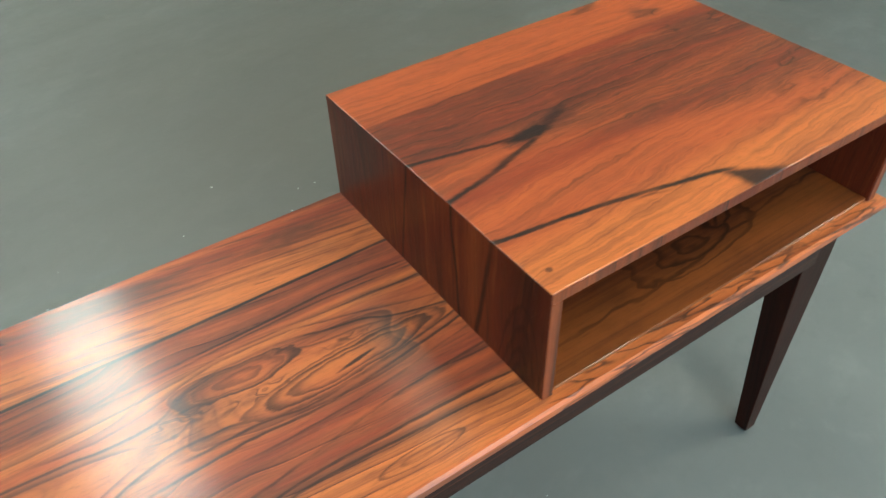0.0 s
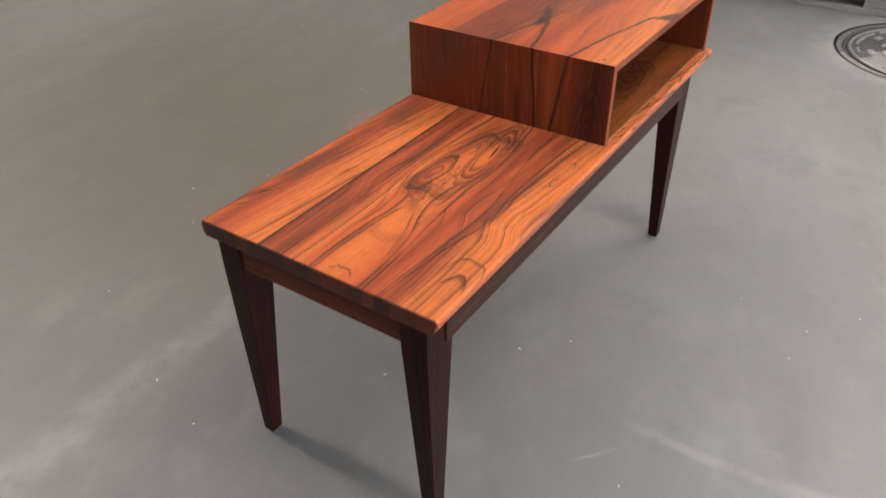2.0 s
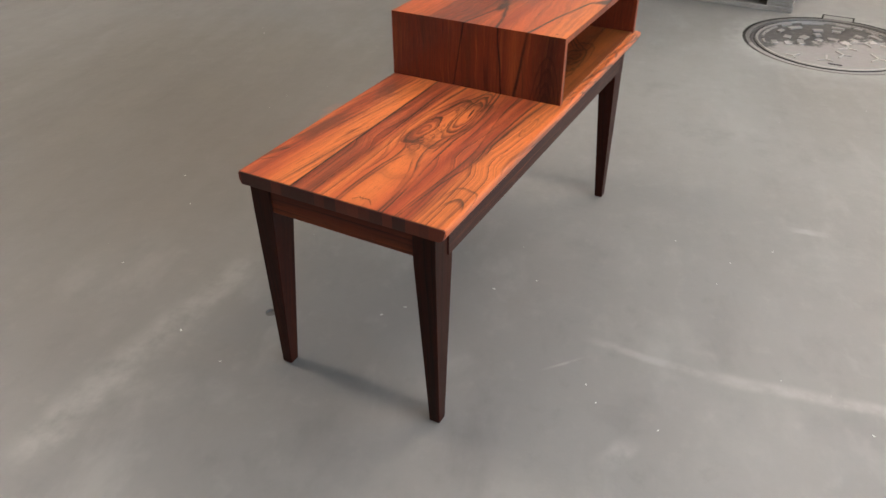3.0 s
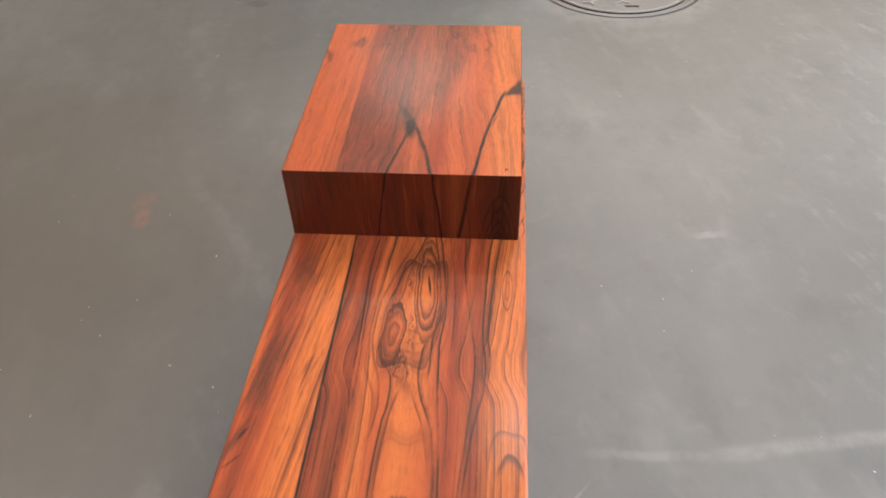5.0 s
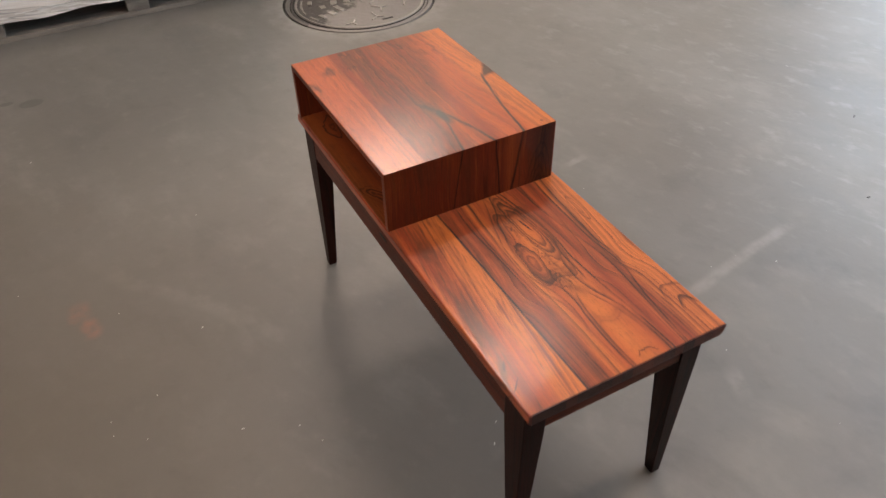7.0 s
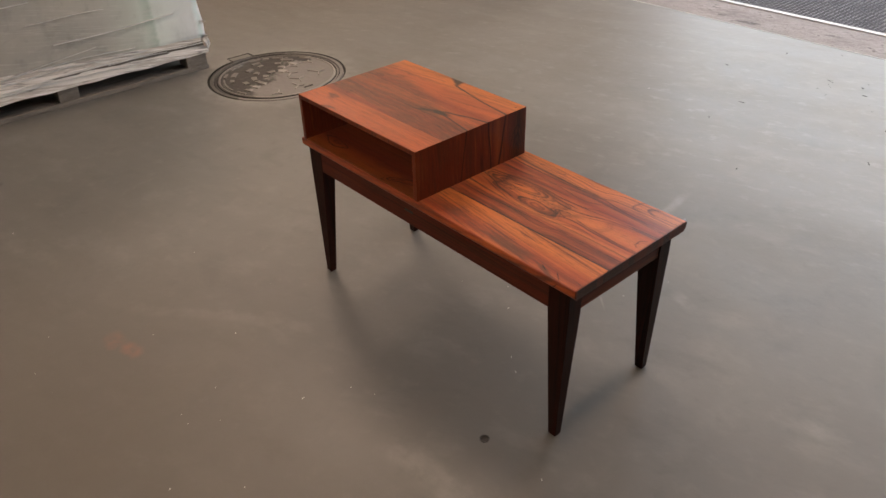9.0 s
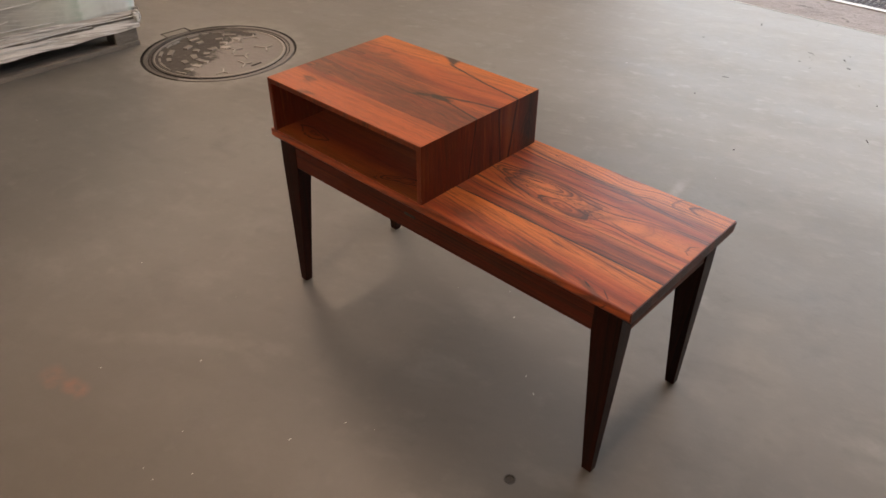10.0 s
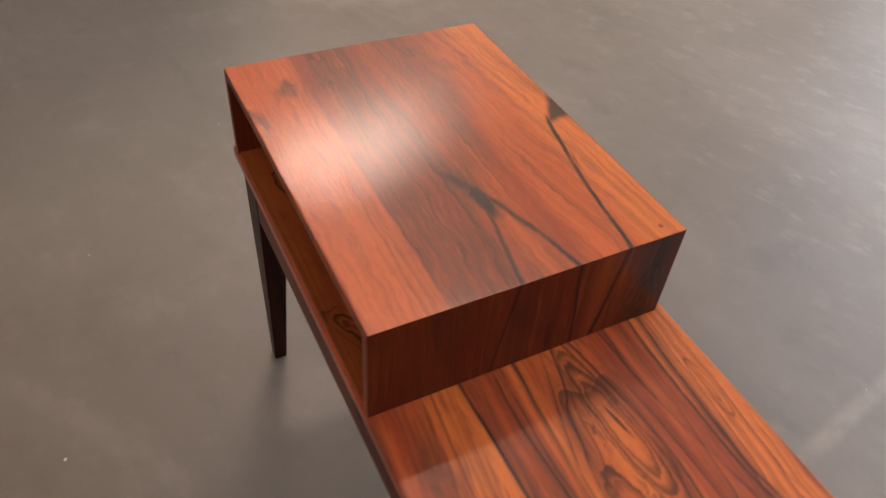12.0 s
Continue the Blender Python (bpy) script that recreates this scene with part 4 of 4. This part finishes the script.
setting("wall_north", boxed(X0 - 0.25, Y1, -0.3, X1 + 0.25, Y1 + 0.25, ROOF), wall_paint, "dull white hall wall", "wall")
setting("wall_west", boxed(X0 - 0.25, -3.325, -0.3, X0, Y1, ROOF), wall_paint, "dull white hall wall", "wall")
setting("wall_east", boxed(X1, -3.325, -0.3, X1 + 0.25, Y1, ROOF), wall_paint, "dull white hall wall", "wall")
setting("ceiling", boxed(X0 - 0.25, -3.70, ROOF, X1 + 0.25, Y1 + 0.25, ROOF + 0.2), roof_sheet, "plain pale hall ceiling", "ceiling")


def ceiling_lamp(x, y, half, glass, wide=0.11):
    lamp = thing("ceiling_light", "long white ceiling light, switched on", "ceiling light", (x, y, 5.0), "ceiling lights of the hall")
    part("housing", boxed(-wide - 0.03, -half - 0.03, 0.0, wide + 0.03, half + 0.03, 0.09, 0.01), lamp_body, lamp)
    part("diffuser", boxed(-wide, -half, -0.025, wide, half, 0.004, 0.006), glass, lamp, "glowing diffuser")
    for side in (-1, 1):
        part("hanger", boxed(-0.008, side * half * 0.7 - 0.008, 0.08, 0.008, side * half * 0.7 + 0.008, ROOF - 5.0), lamp_body, lamp)
    return lamp


for x, y, half, glass, wide in ((-0.02, 4.8, 1.9, lit_north, 0.30), (0.15, -2.35, 0.9, lit, 0.15), (2.15, 2.95, 0.35, lit_dim, 0.11), (3.25, -1.45, 0.85, lit_white, 0.23), (6.3, -1.95, 0.85, lit_far, 0.36), (5.15, 0.95, 0.6, lit_faint, 0.30), (8.2, 1.0, 0.6, lit_faint, 0.30)):
    ceiling_lamp(x, y, half, glass, wide)


# added, unseen panel that softens the shadows; the hall has no known rooflight
rooflight = thing("rooflight", "large glowing fill panel added to the hall ceiling, out of view", "rooflight", (-1.2, 1.3, ROOF))
part("frame", prism([(-1.73, -0.06), (1.73, -0.06), (1.73, -0.001), (-1.73, -0.001)], 1, -1.38, 1.38, 0.004), lamp_body, rooflight)
for i in range(3):
    part("pane", boxed(-1.65 + i * 1.12, -1.30, -0.075, -0.59 + i * 1.12, 1.30, -0.055, 0.004), fill_lit, rooflight, "glowing fill pane")

# ---- the telephone bench ----
bench = thing("telephone_bench", "glossy rosewood telephone bench with stepped open box and tapered legs", "bench")
L, W, TOP, SLAB = 1.024, 0.20, 0.456, 0.024
BOX0, BOX1, BOXT, BY0, BY1, SKIN = 0.505, 1.012, 0.592, -0.186, 0.1975, 0.013
LEG_A, LEG_B, LEG0, LEG1 = 0.195, -0.173, 0.017, 0.998
APRON = 0.372

# slab, its front edge rounded under
bm = prism([(-W, TOP - 0.003), (-W + 0.003, TOP), (W - 0.002, TOP), (W, TOP - 0.002), (W, TOP - 0.017), (W - 0.005, TOP - SLAB), (-W + 0.011, TOP - SLAB), (-W + 0.004, TOP - 0.019), (-W, TOP - 0.011)], 0, 0.0025, L, 0.0)
bmesh.ops.bevel(bm, geom=[e for e in bm.edges if all(abs(v.co.x - L) < 1e-5 for v in e.verts)], offset=0.0015, segments=2, profile=0.5, affect="EDGES")
part("tabletop", bm, wood_top, bench, "orange-red figured rosewood top with black veins")
part("edge_band", prism([(-W + 0.0005, TOP - 0.003), (-W + 0.003, TOP - 0.0005), (W - 0.003, TOP - 0.0005), (W - 0.0005, TOP - 0.003), (W - 0.001, TOP - 0.017), (W - 0.005, TOP - SLAB), (-W + 0.011, TOP - SLAB), (-W + 0.004, TOP - 0.019)], 0, 0.0, 0.0025), wood_edge, bench, "dark blocky end edge")

# the box: mitred top and ends, open at both long sides
part("box_top", prism([(BOX0, BOXT), (BOX1, BOXT), (BOX1 - SKIN, BOXT - SKIN), (BOX0 + SKIN, BOXT - SKIN)], 1, BY0, BY1, 0.0007), wood_box, bench, "figured rosewood panel with black veins")
part("box_end", prism([(BOX0, BOXT), (BOX0 + SKIN, BOXT - SKIN), (BOX0 + SKIN, TOP), (BOX0, TOP)], 1, BY0, BY1, 0.0007), wood_end_shaded, bench, "red veined rosewood panel, shade put into its colour")
part("box_end", prism([(BOX1, BOXT), (BOX1 - SKIN, BOXT - SKIN), (BOX1 - SKIN, TOP), (BOX1, TOP)], 1, BY0, BY1, 0.0007), wood_end_shaded, bench)
wood_strip = rosewood("rosewood_edge_strip", 2, 0, [(0.4, WARM), (0.6, RED), (0.8, WARM), (1.1, RED)], rings=60.0, seed=41.0, tone=0.50, gloss=0.3, shine=0.15, coat=0.4)
for y, out in ((BY1, 0.0012), (BY0, -0.0012)):
    lo, hi = min(y, y + out), max(y, y + out)
    for x0, x1, z0, z1 in ((BOX0 + 0.0006, BOX1 - 0.0006, BOXT - SKIN + 0.0008, BOXT - 0.0006), (BOX0 + 0.0006, BOX0 + SKIN - 0.0008, TOP + 0.0004, BOXT - SKIN + 0.0004), (BOX1 - SKIN + 0.0008, BOX1 - 0.0006, TOP + 0.0004, BOXT - SKIN + 0.0004)):
        part("edge_strip", boxed(x0, lo, z0, x1, hi, z1, 0.0004), wood_strip, bench, "thin dark edge strip")
part("shelf", boxed(BOX0 + SKIN, BY0 + 0.002, TOP, BOX1 - SKIN, BY1 - 0.001, TOP + 0.004, 0.0008), wood_shelf_shaded, bench, "figured rosewood shelf inside the box, shade put into its colour")

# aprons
part("front_apron", boxed(LEG0 + 0.04, LEG_B - 0.003, APRON - 0.002, LEG1 - 0.04, LEG_B + 0.017, TOP - SLAB, 0.001), wood_apron_shaded, bench)
part("back_apron", boxed(LEG0 + 0.04, LEG_A - 0.02, APRON, LEG1 - 0.04, LEG_A - 0.001, TOP - SLAB, 0.001), wood_apron_shaded, bench)
part("end_apron", boxed(LEG0 + 0.004, LEG_B + 0.04, APRON + 0.003, LEG0 + 0.023, LEG_A - 0.04, TOP - SLAB, 0.001), wood_cross_shaded, bench)
part("end_apron", boxed(LEG1 - 0.023, LEG_B + 0.04, APRON + 0.003, LEG1 - 0.004, LEG_A - 0.04, TOP - SLAB, 0.001), wood_cross_shaded, bench)
part("slot", boxed(0.530, LEG_A - 0.002, 0.408, 0.562, LEG_A + 0.0004, 0.415, 0.001), joint_dirt, bench, "small dark slot in the back apron")


def tapered_leg(x, y, sx, sy):
    """Outer faces upright, inner faces tapering below the apron."""
    bm = bmesh.new()
    rows = []
    for z in (0.0, 0.004, APRON - 0.005, TOP - SLAB):
        cut = 0.003 if z == 0.0 else 0.0
        up = min(z / APRON, 1.0)
        out_x, in_x = 0.009 * (1 - up) + cut, 0.031 + 0.028 * up - cut
        out_y, in_y = 0.001 * (1 - up) + cut, 0.022 + 0.020 * up - cut
        rows.append([bm.verts.new((sx * a, sy * b, z)) for a, b in ((out_x, out_y), (in_x, out_y), (in_x, in_y), (out_x, in_y))])
    for lo, hi in zip(rows, rows[1:]):
        for i in range(4):
            bm.faces.new((lo[i], lo[(i + 1) % 4], hi[(i + 1) % 4], hi[i]))
    bm.faces.new(rows[0])
    bm.faces.new(rows[-1])
    bmesh.ops.recalc_face_normals(bm, faces=bm.faces[:])
    upright = [e for e in bm.edges if abs(e.verts[0].co.z - e.verts[1].co.z) > 0.05]
    bmesh.ops.bevel(bm, geom=upright, offset=0.0015, segments=2, profile=0.5, affect="EDGES")
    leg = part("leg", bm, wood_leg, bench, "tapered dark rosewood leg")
    leg.location = (x, y, 0)


for x, sx in ((LEG0, 1), (LEG1, -1)):
    for y, sy in ((LEG_A, -1), (LEG_B, 1)):
        tapered_leg(x, y, sx, sy)


# ---- the manhole cover ----
cover = thing("manhole_cover", "round cast-iron manhole cover, half covered in grey floor paint", "manhole cover", (LID[0], LID[1], 0))


def ring_mesh(r0, r1, z0, z1, a0=0.0, a1=2 * math.pi, n=64):
    """A flat-topped ring, or an arc of one, with a slope at both sides."""
    bm = bmesh.new()
    whole = abs(a1 - a0 - 2 * math.pi) < 1e-6
    count = n if whole else max(4, int(n * (a1 - a0) / (2 * math.pi)))
    rows = []
    slope = min(0.002, (r1 - r0) * 0.25)
    for i in range(count if whole else count + 1):
        a = a0 + (a1 - a0) * i / count
        c, s = math.cos(a), math.sin(a)
        rows.append([bm.verts.new((r * c, r * s, z)) for r, z in ((r0, z0), (r0 + slope, z1), (r1 - slope, z1), (r1, z0))])
    for i in range(count):
        p, q = rows[i], rows[(i + 1) % len(rows)]
        for k in range(3):
            bm.faces.new((p[k], p[k + 1], q[k + 1], q[k]))
    if not whole:
        bm.faces.new(rows[0])
        bm.faces.new(rows[-1][::-1])
    bmesh.ops.recalc_face_normals(bm, faces=bm.faces[:])
    return bm


bm = bmesh.new()
bmesh.ops.triangle_fill(bm, edges=loop_of(bm, [(x - LID[0], y - LID[1]) for x, y in rim_line], -0.012))
part("joint", bm, joint_dirt, cover, "dark dirt-filled joint")
part("frame", ring_mesh(0.321, 0.341, -0.012, -0.001), ring_iron, cover, "narrow painted iron frame ring")
part("lug", boxed(0.346, -0.052, -0.012, 0.398, 0.067, -0.001, 0.002), paint, cover)
bm = bmesh.new()
bmesh.ops.create_circle(bm, cap_ends=True, segments=64, radius=0.316)
bmesh.ops.translate(bm, verts=bm.verts[:], vec=(0, 0, -0.006))
lid = part("lid", bm, lid_iron, cover)
part("rib", ring_mesh(0.288, 0.298, -0.006, -0.0005), rib_iron, lid)
part("rib", ring_mesh(0.302, 0.307, -0.006, -0.002), joint_dirt, lid, "dark groove")
# blocks in rings where the paint has worn off
pick = random.Random(11)
for r0, r1, count in ((0.040, 0.080, 6), (0.100, 0.138, 10), (0.158, 0.192, 13), (0.212, 0.244, 17), (0.258, 0.280, 23)):
    for k in range(count):
        a = 360.0 * k / count + pick.uniform(-5, 5)
        width = 360.0 / count * pick.uniform(0.35, 0.85)
        facing = math.cos(radians(a - 33))
        if facing < -0.15 or pick.random() < 0.22:
            continue
        part("raised_block", ring_mesh(r0 + pick.uniform(0, 0.008), r1 - pick.uniform(0, 0.006), -0.006, -0.0005, radians(a - width / 2), radians(a + width / 2)), rib_iron, lid)
# forked ribs that show through the paint
for r, a, turn, long in ((0.07, 250, 10, 0.06), (0.13, 205, 40, 0.05), (0.14, 300, -20, 0.07), (0.20, 180, 5, 0.05), (0.21, 240, 30, 0.06), (0.23, 285, 75, 0.045), (0.245, 322, 20, 0.05), (0.245, 150, -35, 0.04)):
    for k in range(3):
        rib = part("rib", boxed(0.0, -0.0030, -0.006, long * (1.0 - 0.2 * k), 0.0030, -0.0005, 0.0012), rib_iron, lid)
        rib.location = (r * math.cos(radians(a)), r * math.sin(radians(a)), 0)
        rib.rotation_euler[2] = radians(turn + 120 * k)
slot = part("lifting_slot", boxed(-0.006, -0.026, -0.008, 0.006, 0.026, -0.0048), joint_dirt, lid, "dark lifting slot")
slot.location = (-0.237, -0.035, 0)

# ---- anchor hole in the floor ----
socket = thing("floor_socket", "small dark steel anchor socket sunk in the floor", "floor socket", (*HOLE, 0))
bm = bmesh.new()
bmesh.ops.create_cone(bm, cap_ends=True, segments=16, radius1=0.0124, radius2=0.0124, depth=0.02)
bmesh.ops.translate(bm, verts=bm.verts[:], vec=(0, 0, -0.014))
part("plug", bm, dark_iron, socket)
part("sleeve", ring_mesh(0.0095, 0.0135, -0.004, 0.0008, n=16), dark_iron, socket)

# ---- the pallet and its load ----
PX, PY0, PY1 = 2.97, -0.405, 0.965
pallet = thing("pallet", "weathered wooden transport pallet standing on the floor", "pallet", (PX, 0, 0))
DEEP = 0.80
for y0, y1 in ((PY0, PY0 + 0.115), (0.26, 0.36), (PY1 - 0.105, PY1)):
    for x0 in (0.0, DEEP / 2 - 0.05, DEEP - 0.10):
        part("block", boxed(x0 + 0.003, y0 + 0.002, 0.022, x0 + 0.097, y1 - 0.002, 0.100, 0.003), pallet_wood, pallet)
for x0 in (0.0, DEEP / 2 - 0.05, DEEP - 0.10):
    part("bottom_board", boxed(x0, PY0, 0.0, x0 + 0.10, PY1, 0.022, 0.002), pallet_wood, pallet)
for y0, y1 in ((PY0, PY0 + 0.115), (0.26, 0.36), (PY1 - 0.105, PY1)):
    part("cross_board", boxed(0.0, y0, 0.100, DEEP, y1, 0.122, 0.002), pallet_wood, pallet)
for i in range(6):
    x0 = i * (DEEP - 0.10) / 5
    part("deck_board", boxed(x0, PY0, 0.122, x0 + 0.10, PY1, 0.144, 0.002), pallet_wood, pallet)

load = thing("wrapped_load", "grey-green goods wrapped in creased clear stretch film on a pallet", "wrapped load", (PX, 0, 0.145))
bm = boxed(0.012, PY0 - 0.012, 0.0, DEEP - 0.01, PY1 + 0.01, 1.25)
bmesh.ops.subdivide_edges(bm, edges=bm.edges[:], cuts=30, use_grid_fill=True)
for v in bm.verts:
    p = v.co
    push = 0.010 * noise.noise(Vector((p.x * 4, p.y * 4, p.z * 7))) + 0.005 * noise.noise(Vector((p.x * 9, p.y * 9 + p.z * 6, p.z * 24)))
    if p.x < 0.02:
        v.co.x += push
    if p.y < PY0:
        v.co.y += push
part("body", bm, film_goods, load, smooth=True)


def film_fold_strip(points, half, thick):
    """A twisted rope of gathered film along a line."""
    bm = bmesh.new()
    rows = []
    n = 40
    for i in range(n + 1):
        t = i / n * (len(points) - 1)
        k = min(int(t), len(points) - 2)
        p = Vector(points[k]).lerp(Vector(points[k + 1]), t - k)
        p += Vector((noise.noise(Vector((p.y * 9, p.z * 7, 1))) * 0.003, 0, noise.noise(Vector((p.y * 5, p.z * 7, 5))) * 0.004))
        h = half * (0.65 + 0.7 * abs(noise.noise(Vector((p.y * 6, p.z * 9, 8)))))
        rows.append([bm.verts.new(p + Vector((-thick * c, 0, h * s))) for c, s in ((0, 1), (0.7, 0.75), (1, 0.2), (0.45, -0.1), (0.85, -0.6), (0, -1))])
    for a, b in zip(rows, rows[1:]):
        for k in range(5):
            bm.faces.new((a[k], a[k + 1], b[k + 1], b[k]))
    bmesh.ops.recalc_face_normals(bm, faces=bm.faces[:])
    return bm


# a pleated skirt of film pulled tight over the deck
bm = bmesh.new()
grid = []
for j in range(15):
    row = []
    for i in range(141):
        y = PY0 - 0.014 + (PY1 - PY0 + 0.024) * i / 140
        rise = 0.55 + 0.45 * i / 140
        z = -0.060 + 0.140 * rise * j / 14 - 0.014 * (noise.noise(Vector((y * 5, 0, 2))) if j == 0 else 0)
        lean = z - 0.10 * (y - PY0)
        pleat = 0.5 * abs(noise.noise(Vector((y * 1.6, 3, lean * 34)))) + 0.3 * abs(noise.noise(Vector((y * 3, 7, lean * 90))))
        row.append(bm.verts.new((-0.007 - 0.013 * pleat + 0.017 * j / 14, y, z)))
    grid.append(row)
for j in range(14):
    for i in range(140):
        bm.faces.new((grid[j][i], grid[j][i + 1], grid[j + 1][i + 1], grid[j + 1][i]))
part("film_skirt", bm, film_skirt, load, "pleated skirt of clear film over the deck, with painted glints", smooth=True)
for (y0, z0), (y1, z1), (y2, z2), half in (
    ((0.31, 0.146), (0.04, 0.148), (-0.275, 0.167), 0.0034), ((0.62, 0.035), (0.40, 0.066), (0.13, 0.097), 0.0018), ((0.52, 0.050), (0.20, 0.062), (-0.05, 0.048), 0.0024),
    ((0.70, 0.010), (0.30, 0.036), (-0.12, 0.018), 0.0020), ((0.60, -0.012), (0.20, 0.010), (-0.20, -0.008), 0.0022), ((0.80, -0.030), (0.40, -0.016), (-0.05, -0.030), 0.0018),
    ((0.62, 0.345), (0.50, 0.345), (0.36, 0.352), 0.0026), ((0.40, 0.255), (0.20, 0.262), (0.05, 0.258), 0.0010), ((0.10, -0.004), (-0.15, 0.004), (-0.40, -0.006), 0.0020),
):
    part("film_fold", film_fold_strip([(-0.004 if z1 < 0.03 else 0.003, y0, z0), (-0.006 if z1 < 0.03 else 0.002, y1, z1), (-0.004 if z1 < 0.03 else 0.003, y2, z2)], half, 0.005), film_fold, load, "thin fold of clear film", smooth=True)
for z0, z1, half in ((-0.012, -0.02, 0.020), (0.02, 0.03, 0.014), (0.10, 0.06, 0.008)):
    fold = part("film_fold", film_fold_strip([(0, -0.79, z0), (0, -0.4, z1), (0, 0.012, z0)], half, 0.012), film_fold, load, smooth=True)
    fold.rotation_euler[2] = radians(90)
    fold.location = (0, PY0 - 0.012, 0)
bm = bmesh.new()
bmesh.ops.create_icosphere(bm, subdivisions=3, radius=0.019)
for v in bm.verts:
    v.co *= 1 + 0.8 * noise.noise(v.co * 55)
    v.co.z *= 1.5
fold = part("film_knot", bm, film_fold, load, "torn knot of film at the corner")
fold.location = (0.004, PY0 - 0.012, -0.012)

# ---- chips on the floor ----
CHIPS = [
    (1.94, 0.876), (1.382, 0.463), (0.815, -0.548), (1.173, -1.792), (0.378, -0.888), (0.745, 0.716), (0.718, 0.825), (0.677, 0.827), (0.555, 0.567),
    (0.502, 0.453), (1.065, 0.746), (0.909, 0.567), (0.297, 0.063), (0.249, 0.096), (0.519, 0.947), (0.407, 0.819), (0.714, -0.537), (0.913, -0.632),
    (-0.001, 0.453), (0.256, -0.378), (0.218, -0.411), (0.205, -0.536), (1.679, 1.618), (0.527, -0.161), (0.452, -0.085), (0.12, 0.763), (-0.036, 0.309), (1.627, 1.566), (1.266, 0.973),
]
rng = random.Random(5)
bm = bmesh.new()


def chip(x, y, size, long):
    a = rng.uniform(0, math.pi)
    c, s = math.cos(a), math.sin(a)
    ring = []
    for k in range(5):
        b = 2 * math.pi * k / 5 + rng.uniform(-0.4, 0.4)
        p, q = size * long * math.cos(b), size * math.sin(b)
        ring.append((x + c * p - s * q, y + s * p + c * q))
    low = [bm.verts.new((p, q, 0.0)) for p, q in ring]
    top = [bm.verts.new((x + (p - x) * 0.7, y + (q - y) * 0.7, size * rng.uniform(0.3, 0.7))) for p, q in ring]
    bm.faces.new(top)
    for k in range(5):
        bm.faces.new((low[k], low[(k + 1) % 5], top[(k + 1) % 5], top[k]))


for x, y in CHIPS:
    chip(x, y, rng.uniform(0.0010, 0.0021), rng.uniform(1.2, 3.2))
for _ in range(70):
    x, y = rng.uniform(-1.2, 3.2), rng.uniform(-2.8, 2.6)
    if math.hypot(x - LID[0], y - LID[1]) > 0.42 and not (x > PX - 0.05 and y > PY0 - 0.05):
        chip(x, y, rng.uniform(0.0004, 0.0011), rng.uniform(1.0, 3.0))
tagged(new("floor_chips", mesh_of("floor_chips", bm, chip_white)), "small pale chips and splinters strewn on the floor", "debris", kind="stuff")

bm = bmesh.new()
for x, y in ((0.619, -2.482), (0.60, -2.47), (0.468, -2.496), (0.615, -2.349), (0.736, -2.869), (1.08, -2.333), (0.55, -2.3), (0.42, -2.41), (0.579, -2.406), (0.60, -2.43), (0.467, -2.56), (0.777, -1.949), (0.791, -1.703), (0.197, -2.093), (0.32, -2.25), (0.95, -2.7), (0.12, -1.75), (-0.25, -1.5), (0.45, -1.35)):
    chip(x, y, rng.uniform(0.0015, 0.0035), rng.uniform(1.5, 7.0))
tagged(new("floor_scraps", mesh_of("floor_scraps", bm, joint_dirt)), "small dark scraps of dirt on the floor near the dock", "debris", kind="stuff")
